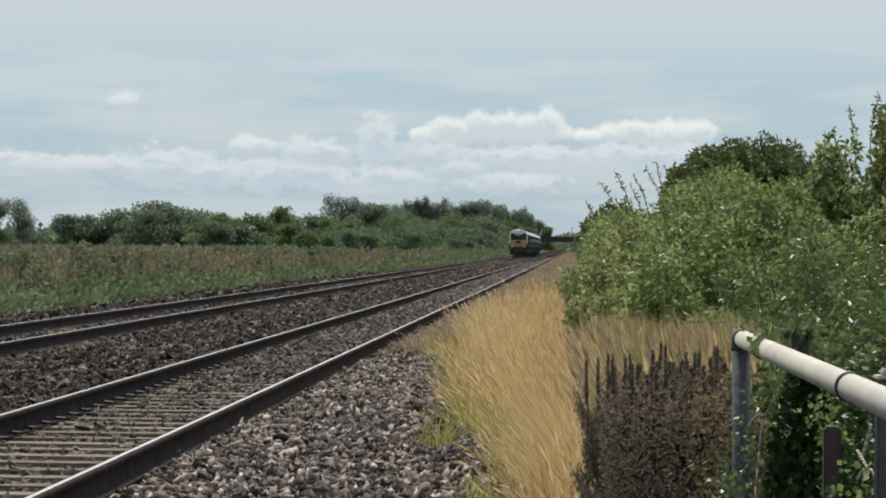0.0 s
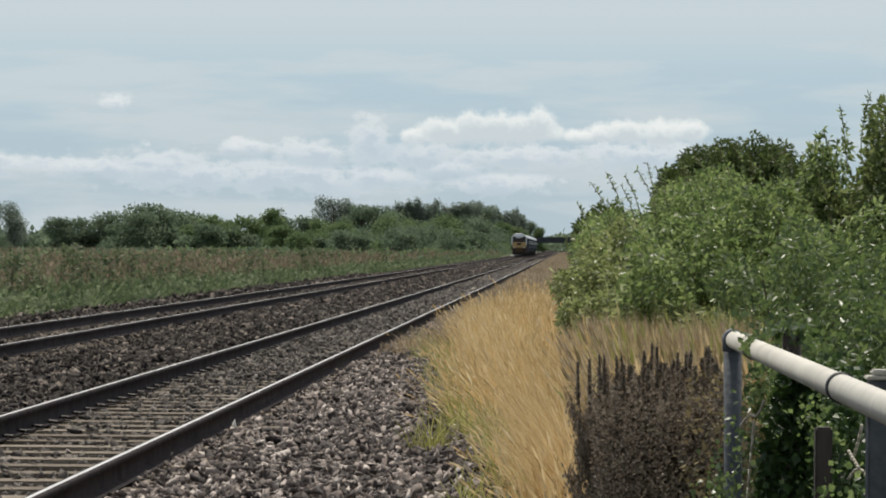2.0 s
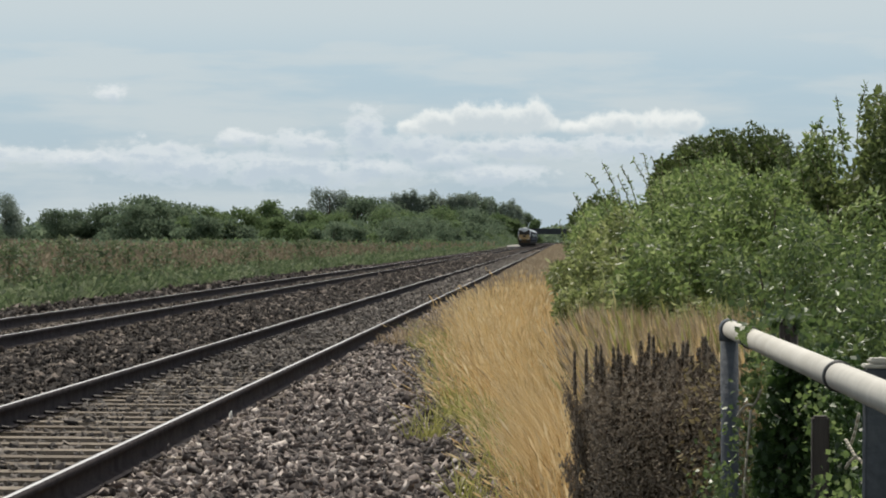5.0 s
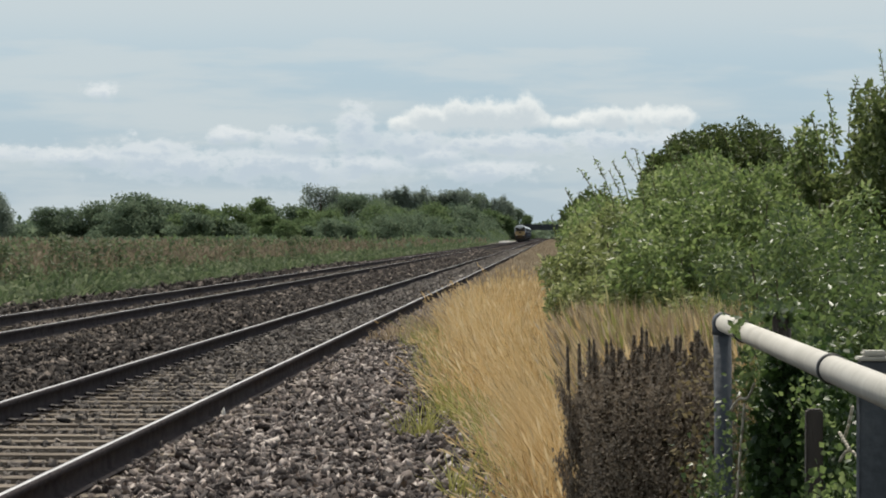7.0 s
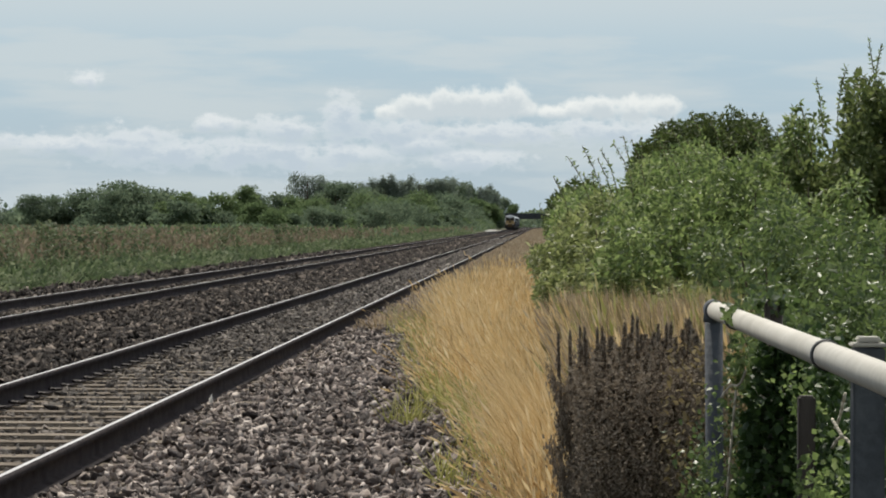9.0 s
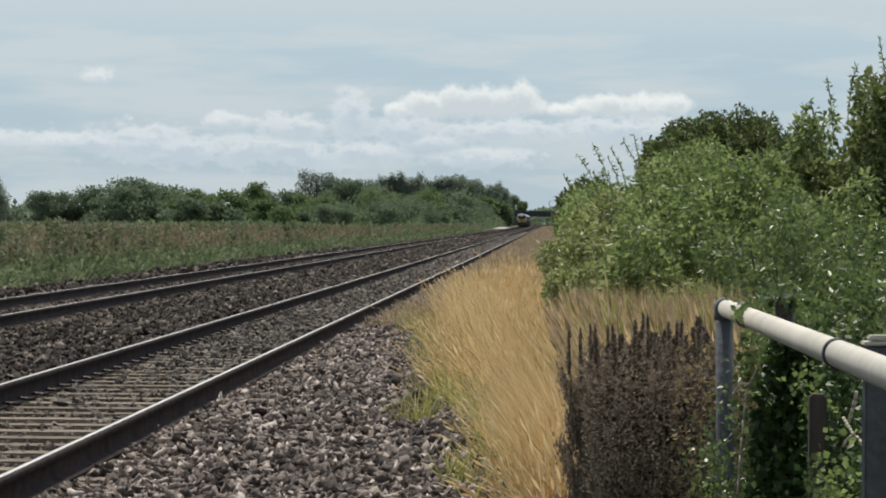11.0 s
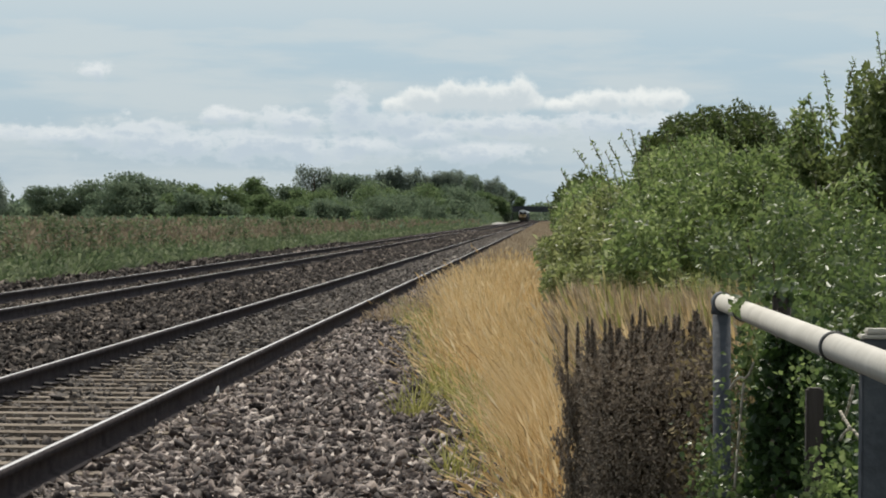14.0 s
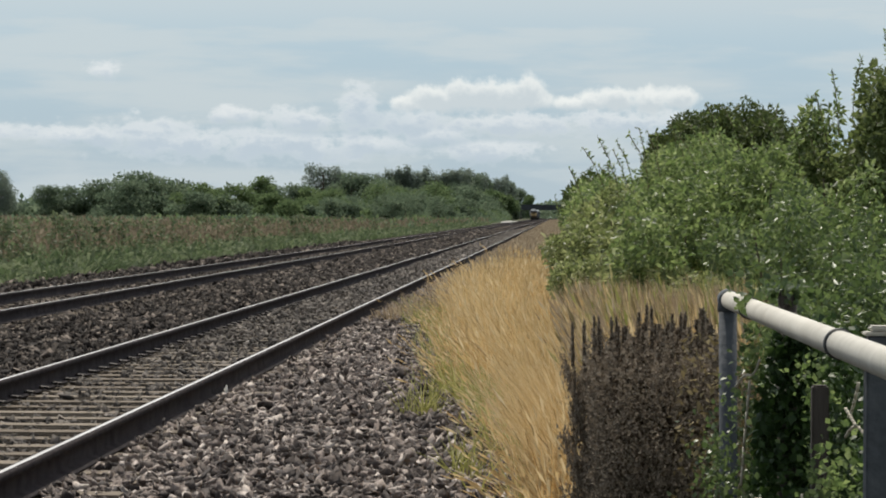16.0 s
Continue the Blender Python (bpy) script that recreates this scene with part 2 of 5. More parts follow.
M_BARK = material("grey_brown_bark", [(0.06, 0.045, 0.032), (0.13, 0.10, 0.075)], 5, 0.9, 0.6, stretch=(1, 1, 0.2))
M_STEM = material("green_brown_stem", [(0.10, 0.085, 0.035), (0.19, 0.16, 0.075)], 9, 0.8)
M_DOCK = material("dead_dock_seed", [(0.098, 0.076, 0.055), (0.20, 0.162, 0.12), (0.285, 0.235, 0.18), (0.48, 0.405, 0.315)], 7, 0.9, island=0.8, passing=0.26, spec=0.1)
M_GALV = material("galvanised_steel", [(0.36, 0.335, 0.28), (0.45, 0.425, 0.365), (0.54, 0.515, 0.45)], 5, 0.6, 0.05, 0.0, bump_scale=120)
M_POST = material("weathered_grey_steel_post", [(0.046, 0.051, 0.058), (0.08, 0.087, 0.096), (0.118, 0.126, 0.135)], 10, 0.75, 0.2, 0.0, spec=0.3)
M_BOLT = material("dark_fitting_collar", [(0.05, 0.05, 0.05), (0.12, 0.12, 0.115)], 30, 0.6, 0, 0.5)
M_STAKE = material("rotten_brown_stake", [(0.045, 0.036, 0.030), (0.09, 0.073, 0.06)], 8, 0.9, 0.5, stretch=(1, 1, 0.15))
M_WHITE_ROOF = material("silver_white_roof", [(0.55, 0.57, 0.58), (0.68, 0.69, 0.69)], 0.6, 0.42, 0, 0.3)
M_NAVY = material("dark_blue_coach_paint", [(0.02, 0.023, 0.031), (0.035, 0.039, 0.05)], 0.5, 0.85, spec=0.05)
M_GREYSIDE = material("slate_coach_paint", [(0.075, 0.082, 0.095), (0.12, 0.13, 0.145)], 0.5, 0.85, spec=0.06)
M_YELLOW = material("yellow_warning_panel", [(0.40, 0.26, 0.10), (0.52, 0.35, 0.15)], 1.0, 0.6)
M_AMBER = material("grimy_amber_paint", [(0.075, 0.05, 0.028), (0.13, 0.085, 0.045)], 1.0, 0.8, spec=0.1)
M_DARKGLASS = material("dark_window_glass", [(0.010, 0.011, 0.013), (0.02, 0.022, 0.026)], 0.5, 0.25, spec=0.25)
M_UNDER = material("sooty_underframe", [(0.015, 0.013, 0.012), (0.04, 0.034, 0.03)], 1, 0.85)
M_BRIDGE = material("dark_brick_bridge", [(0.045, 0.042, 0.042), (0.075, 0.068, 0.066), (0.11, 0.10, 0.095)], 0.4, 0.9)
M_GIRDER = material("dark_painted_girder", [(0.022, 0.026, 0.032), (0.045, 0.05, 0.056)], 0.5, 0.7)

# ---- mesh helpers ----
rng = np.random.default_rng(7)


def mesh_of(name, verts, faces, mat, smooth=False):
    me = bpy.data.meshes.new(name)
    verts, faces = np.asarray(verts, dtype=np.float32), np.asarray(faces, dtype=np.int32)
    k = faces.shape[1]
    me.vertices.add(len(verts))
    me.vertices.foreach_set("co", verts.ravel())
    me.loops.add(faces.size)
    me.loops.foreach_set("vertex_index", faces.ravel())
    me.polygons.add(len(faces))
    me.polygons.foreach_set("loop_start", np.arange(0, faces.size, k, dtype=np.int32))
    if smooth:
        me.polygons.foreach_set("use_smooth", np.ones(len(faces), dtype=bool))
    me.update(calc_edges=True)
    me.materials.append(mat)
    return me


def part(name, bm, mat, parent=None, label="", smooth=False):
    """A bmesh, or a mesh, as one object under parent."""
    if isinstance(bm, bmesh.types.BMesh):
        me = bpy.data.meshes.new(name)
        for f in bm.faces:
            f.smooth = smooth
        bm.to_mesh(me)
        bm.free()
        me.materials.append(mat)
    else:
        me = bm
    ob = new(name, me)
    ob.parent = parent
    return tagged(ob, label) if label else ob


def box(bm, x0, x1, y0, y1, z0, z1, bevel=0.0):
    r = bmesh.ops.create_cube(bm, size=1, matrix=Matrix.Translation(((x0 + x1) / 2, (y0 + y1) / 2, (z0 + z1) / 2)) @ Matrix.Diagonal((x1 - x0, y1 - y0, z1 - z0, 1)))
    if bevel:
        edges = {e for v in r["verts"] for e in v.link_edges}
        bmesh.ops.bevel(bm, geom=list(edges), offset=bevel, segments=2, affect="EDGES")
    return bm


def rod(bm, a, b, r0, r1=None, seg=12):
    a, b = Vector(a), Vector(b)
    q = (b - a).to_track_quat("Z", "Y").to_matrix().to_4x4()
    bmesh.ops.create_cone(bm, cap_ends=True, segments=seg, radius1=r0, radius2=r0 if r1 is None else r1, depth=(b - a).length,
                          matrix=Matrix.Translation((a + b) / 2) @ q)
    return bm


def leaves(at, way, length, width, fold=0.25):
    """Folded leaves as kites of four triangles' worth: arrays of places, directions, lengths, widths."""
    n = len(at)
    way = way / np.linalg.norm(way, axis=1, keepdims=True)
    ref = rng.normal(size=(n, 3))
    side = np.cross(way, ref)
    side /= np.linalg.norm(side, axis=1, keepdims=True) + 1e-9
    up = np.cross(side, way)
    L, W = length[:, None], width[:, None]
    base, tip = at, at + way * L
    mid = at + way * L * 0.45
    v = np.stack([base, mid + side * W / 2 + up * W * fold, tip, mid - side * W / 2 + up * W * fold], 1).reshape(-1, 3)
    i = np.arange(n)[:, None] * 4
    f = np.concatenate([i + np.array([[0, 1, 2]]), i + np.array([[0, 2, 3]])], 0)
    return v, f


def blades(root, height, width, lean, bend):
    """Grass blades: a tapering strip in two steps with a tip; lean: sideways offset of the tip (n, 2)."""
    n = len(root)
    a = rng.uniform(-0.6, 0.6, n)
    s = np.stack([np.cos(a), np.sin(a), np.zeros(n)], 1) * width[:, None] / 2
    def at(k):
        p = root.copy()
        p[:, :2] += lean * (k ** (1 + bend))
        p[:, 2] += height * k * (1 - 0.12 * k)
        return p
    m1, m2, tip = at(0.45), at(0.8), at(1.0)
    v = np.stack([root - s, root + s, m1 - s * 0.85, m1 + s * 0.85, m2 - s * 0.6, m2 + s * 0.6, tip], 1).reshape(-1, 3)
    i = np.arange(n)[:, None] * 7
    f = np.concatenate([i + np.array([t]) for t in ((0, 1, 3), (0, 3, 2), (2, 3, 5), (2, 5, 4), (4, 5, 6))], 0)
    return v, f


def join(*vf):
    vs, fs, k = [], [], 0
    for v, f in vf:
        vs.append(v)
        fs.append(f + k)
        k += len(v)
    return np.concatenate(vs), np.concatenate(fs)


BLOCK_V = np.array([(x, y, z) for z in (-1, 1) for y in (-1, 1) for x in (-1, 1)], dtype=float)
BLOCK_F = np.array([(0, 2, 1), (1, 2, 3), (4, 5, 6), (5, 7, 6), (0, 1, 4), (1, 5, 4), (2, 6, 3), (3, 6, 7), (0, 4, 2), (2, 4, 6), (1, 3, 5), (3, 7, 5)])


def stones(at, size):
    """Broken stones: knocked-about blocks with sharp facets, lying at all angles."""
    n = len(at)
    shape = BLOCK_V[None] * rng.uniform(0.2, 1.15, (n, 8, 3))
    shape = shape * rng.uniform(0.6, 1.3, (n, 1, 3)) * np.array([1.5, 1.1, 0.40])
    q = rng.normal(size=(n, 4))
    q /= np.linalg.norm(q, axis=1, keepdims=True)
    q[:, 1:3] *= 0.5
    q /= np.linalg.norm(q, axis=1, keepdims=True)
    w, x, y, z = q.T
    R = np.stack([1 - 2 * (y * y + z * z), 2 * (x * y - w * z), 2 * (x * z + w * y), 2 * (x * y + w * z), 1 - 2 * (x * x + z * z), 2 * (y * z - w * x),
                  2 * (x * z - w * y), 2 * (y * z + w * x), 1 - 2 * (x * x + y * y)], 1).reshape(n, 3, 3)
    v = np.einsum("nij,nkj->nki", R, shape) * (size / 2)[:, None, None] + at[:, None]
    f = (np.arange(n) * 8)[:, None, None] + BLOCK_F[None]
    return v.reshape(-1, 3), f.reshape(-1, 3)


def lump(x, y, s):
    """Smooth noise over the plan, about -1 to 1."""
    return (np.sin(x * s + 1.3 * np.sin(y * s * 0.7 + 2)) + np.sin(y * s * 1.3 + 1.7 * np.sin(x * s * 0.6 + 0.5)) + 0.6 * np.sin((x + y) * s * 2.1 + 1)) / 2.6


# ---- ground, ballast, tracks ----
RAIL_TOP = 0.18
NEAR_RAILS, FAR_RAILS = (-4.213, -2.707), (-8.76, -7.255)


def make_ground():
    ys = [-30, 0, 10, 20, 40, 80, 150, 300, 600, 1000, 1600, 2400, 4500]
    xs = [-1400, -400, -120, -40, -14, -11.5, -1, 0.6, 4, 30, 120, 400, 1400]
    v = [(x, y, -0.10) for y in ys for x in xs]
    k = len(xs)
    f = [(j * k + i, j * k + i + 1, (j + 1) * k + i + 1, (j + 1) * k + i) for j in range(len(ys) - 1) for i in range(k - 1)]
    tagged(new("ground", mesh_of("ground", v, f, M_GROUND)), "rough green-brown field soil reaching to the horizon", "ground", kind="structure")
    bm = bmesh.new()
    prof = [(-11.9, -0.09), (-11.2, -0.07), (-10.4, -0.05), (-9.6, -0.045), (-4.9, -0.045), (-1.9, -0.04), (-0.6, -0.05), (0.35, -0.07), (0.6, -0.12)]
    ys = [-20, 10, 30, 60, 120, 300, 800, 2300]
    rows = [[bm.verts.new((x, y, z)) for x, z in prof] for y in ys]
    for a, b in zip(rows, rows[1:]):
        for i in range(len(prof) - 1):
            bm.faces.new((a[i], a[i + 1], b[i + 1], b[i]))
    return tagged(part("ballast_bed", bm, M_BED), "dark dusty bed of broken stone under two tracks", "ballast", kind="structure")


def rail_mesh(x, y0, y1):
    """Flat-bottomed rail section swept along the track; the worn head band has its own metal."""
    # outline from the foot's left corner over the head and back
    sec = [(-0.075, 0), (-0.075, 0.012), (-0.012, 0.032), (-0.009, 0.118), (-0.034, 0.131), (-0.036, 0.161), (-0.026, 0.171), (-0.014, 0.172),
           (0.014, 0.172), (0.026, 0.171), (0.036, 0.161), (0.034, 0.131), (0.009, 0.118), (0.012, 0.032), (0.075, 0.012), (0.075, 0)]
    z0 = RAIL_TOP - 0.172
    ys = [y0, 60, 200, 600, y1]
    n = len(sec)
    v = [(x + a, y, z0 + b) for y in ys for a, b in sec]
    f = [(j * n + i, j * n + (i + 1) % n, (j + 1) * n + (i + 1) % n, (j + 1) * n + i) for j in range(len(ys) - 1) for i in range(n)]
    me = mesh_of("rail", v, f, M_RAIL)
    me.materials.append(M_HEAD)
    for p in me.polygons:
        if p.index % n == 7:
            p.material_index = 1
    return me


def sleeper_mesh():
    bm = bmesh.new()
    box(bm, -1.25, 1.25, -0.13, 0.13, -0.17, 0.012, 0.015)
    for v in bm.verts:
        if abs(v.co.x) < 0.6:
            v.co.z -= 0.02
    me = bpy.data.meshes.new("sleeper")
    bm.to_mesh(me)
    bm.free()
    me.materials.append(M_SLEEPER)
    return me


def clip_mesh():
    bm = bmesh.new()
    box(bm, -0.045, 0.045, -0.05, 0.05, 0.0, 0.02, 0.006)
    rod(bm, (-0.03, -0.045, 0.04), (0.045, 0.03, 0.045), 0.012, seg=6)
    rod(bm, (-0.03, 0.045, 0.04), (0.045, -0.02, 0.05), 0.012, seg=6)
    me = bpy.data.meshes.new("rail_clip")
    bm.to_mesh(me)
    bm.free()
    me.materials.append(M_CLIP)
    return me


def make_track(rails, first, label, clips):
    track = tagged(new("railway_track"), label, "track", "double track")
    mid = sum(rails) / 2
    for x in rails:
        part("rail", rail_mesh(x, -10, 2200), None, track)
    sm, cm = sleeper_mesh(), clip_mesh()
    for i in range(190):
        s = part("sleeper", sm, None, track)
        s.location = (mid + random.uniform(-0.01, 0.01), first + i * 0.65, -0.006)
        s.rotation_euler[2] = random.uniform(-0.004, 0.004)
        if i < clips:
            for x, side in zip(rails, (1, -1)):
                c = part("rail_clip", cm, None, s)
                c.location = (x - mid + side * 0.085, 0, 0.0)
                c.rotation_euler[2] = (0 if side < 0 else math.pi) + random.uniform(-0.2, 0.2)
    # the sleepers past those, one mesh
    far_bm = bmesh.new()
    for i in range(190, 700):
        box(far_bm, mid - 1.25, mid + 1.25, first + i * 0.65 - 0.13, first + i * 0.65 + 0.13, -0.15, -0.028)
    tagged(part("sleepers_beyond", far_bm, M_SLEEPER, track), kind="stuff")


BALLAST = make_ground()
make_track(NEAR_RAILS, 15.2, "straight railway track with rusty rails and concrete sleepers", 60)
make_track(FAR_RAILS, 36.0, "straight railway track with rusty rails beyond the other track", 0)


def strewn(n, x0, x1, y0, y1, fall=1.0):
    """Places over a stretch of plan, thinning with distance, inside the wedge that opens along the track."""
    u = rng.random(n)
    y = y0 * (y1 / y0) ** u if fall else y0 + (y1 - y0) * u
    x = rng.uniform(x0, x1, n)
    keep = x > -0.2 * y - 0.6
    return x[keep], y[keep]


def make_ballast():
    def bed(n, x0, x1, y0, y1, z, big, mat, name, words, grow=0.0, rise=0.0):
        x, y = strewn(n, x0, x1, y0, y1)
        size = rng.uniform(0.6, 1.25, len(x)) * big * (1 + grow * (y - y0) / (y1 - y0))
        at = np.stack([x, y, z + rng.uniform(-0.03, 0.025, len(x)) + 0.02 * lump(x, y, 3.0) + rise * np.clip((y - 23) / 12, 0, 1)], 1)
        v, f = stones(at, size)
        tagged(new(name, mesh_of(name, v, f, mat)), words, "stones", kind="stuff")
    bed(46000, -2.64, 0.3, 15.5, 85, -0.010, 0.056, M_STONE, "shoulder_stones", "pale angular ballast stones beside the track", 0.3)
    bed(21000, -4.12, -2.80, 15.5, 300, -0.04, 0.056, M_STONE_MID, "crib_stones", "brown ballast stones between the sleepers", 3.0, 0.03)
    bed(44000, -7.12, -4.36, 20, 300, -0.025, 0.07, M_STONE_DARK, "middle_stones", "dark dusty ballast stones between the two tracks", 3.0)
    bed(11000, -8.66, -7.35, 40, 320, -0.02, 0.08, M_STONE_DARK, "far_crib_stones", "dark ballast stones within the far track", 1.8)
    bed(7000, -11.8, -8.85, 44, 170, -0.02, 0.10, M_STONE_DARK, "cess_stones", "dark ballast stones at the field's edge", 0.8)
    # a spread of clean pale stone tipped beside the far track
    n = 320
    x = -11.2 + rng.normal(0, 0.55, n)
    y = rng.uniform(690, 770, n)
    v, f = stones(np.stack([x, y, -0.07 + 0.2 * np.exp(-((x + 11.2) / 0.6) ** 2) * rng.random(n)], 1), rng.uniform(0.25, 0.5, n))
    tagged(new("tipped_stone", mesh_of("tipped_stone", v, f, M_PALE)), "pale heap of clean stone beside the far track", "stones", kind="stuff")
    white = tagged(new("pale_stone"), "small upright pale stone beside the rail", "stone")
    v, f = stones(np.array([[0.0, 0.0, 0.03]]), np.array([0.05]))
    part("chip", mesh_of("chip", v * np.array([0.6, 0.6, 1.6]), f, M_PALE), None, white)
    white.location = (-2.55, 24.0, 0.0)
    # single stones where the path passes nearest
    kinds = []
    for i in range(8):
        v, f = stones(np.zeros((1, 3)), np.array([0.062]))
        kinds.append(mesh_of("stone", v, f, M_STONE_OBJ))
    for i in range(300):
        ob = part("stone", kinds[i % 8], None, BALLAST)
        ob.location = (random.uniform(-2.45, -0.3), random.uniform(16.6, 20.5), random.uniform(0.005, 0.03))
        ob.rotation_euler = (random.uniform(-0.4, 0.4), random.uniform(-0.4, 0.4), random.uniform(0, 6.28))


# ---- vegetation ----


def crown_points(n, lobes, shell=0.45):
    """Points in the outer shell of the ellipsoid lobes (x, y, z, rx, ry, rz), with their outward directions."""
    vol = np.array([l[3] * l[4] + l[3] * l[5] + l[4] * l[5] for l in lobes])
    pick = rng.choice(len(lobes), n, p=vol / vol.sum())
    d = rng.normal(size=(n, 3))
    d /= np.linalg.norm(d, axis=1, keepdims=True)
    L = np.array(lobes)[pick]
    r = 1 - shell * rng.random(n) ** 1.5
    # ragged outline
    r *= 1 + 0.16 * np.sin(d[:, 0] * 7 + pick) * np.sin(d[:, 2] * 8 + 2 * pick) + rng.normal(0, 0.05, n)
    return L[:, :3] + d * r[:, None] * L[:, 3:], d


def crown_mesh(name, n, lobes, size, mat, slim=0.5, shell=0.45, droop=0.3):
    p, d = crown_points(n, lobes, shell)
    way = d * 0.6 + rng.normal(size=(n, 3)) * 0.7
    way[:, 2] -= droop
    ln = size * rng.uniform(0.6, 1.3, n)
    v, f = leaves(p, way, ln, ln * slim)
    return mesh_of(name, v, f, mat)


def make_tree(name, label, x, y, height, spread, mat, seed, size=0.45, n=1800, tall=False, low=0.12, group="trees along the line"):
    """Trunk with limbs and a crown of lobes of many small leaves."""
    rnd = random.Random(seed)
    tree = tagged(new(name), label, "tree", group)
    tree.location = (x, y, -0.1)
    bm = bmesh.new()
    top = height * 0.8
    rod(bm, (0, 0, 0), (rnd.uniform(-.3, .3), rnd.uniform(-.3, .3), top), height * 0.022, height * 0.006, 8)
    lobes = []
    k = 9 if not tall else 8
    for i in range(k):
        a = rnd.uniform(0, 6.28)
        z = height * (low + (0.86 - low) * (i + 0.5) / k)
        w = spread / 2 * (1 - 0.55 * abs((i + 0.5) / k - 0.42)) * (0.55 if tall else 0.62)
        r = rnd.uniform(0.25, 0.6) * spread / 2 * (0.55 if tall else 1.0)
        cx, cy = math.cos(a) * r, math.sin(a) * r
        rod(bm, (0, 0, max(0.2, z - height * 0.12)), (cx, cy, z), height * 0.009, height * 0.003, 6)
        lobes.append((cx, cy, z, w * rnd.uniform(0.75, 1.1), w * rnd.uniform(0.75, 1.1), height * (0.14 if not tall else 0.13) * rnd.uniform(0.8, 1.25)))
    if tall:
        lobes = [l for l in lobes if l[2] < height * 0.5]
        for s in range(4):
            ox, oy, hh = spread * (-0.36 + 0.24 * s) + rnd.uniform(-.3, .3), rnd.uniform(-.2, .2) * spread, height * rnd.uniform(0.84, 1.04)
            rod(bm, (0, 0, height * 0.2), (ox, oy, hh * 0.95), height * 0.009, height * 0.003, 6)
            for zz, ww in ((0.45, 0.22), (0.6, 0.24), (0.74, 0.22), (0.86, 0.18), (0.93, 0.13)):
                lobes.append((ox + rnd.uniform(-.25, .25), oy, hh * zz, spread * ww, spread * ww, hh * 0.10))
    else:
        lobes.append((0, 0, height * 0.86, spread * 0.2, spread * 0.2, height * 0.13))
    part("trunk", bm, M_BARK, tree)
    part("crown", crown_mesh("crown", n, lobes, size, mat, shell=0.8), None, tree)
    return tree


def at_bearing(bearing, y):
    """Sideways place for a bearing given in thousandths of the distance."""
    return bearing * y / 1000.0


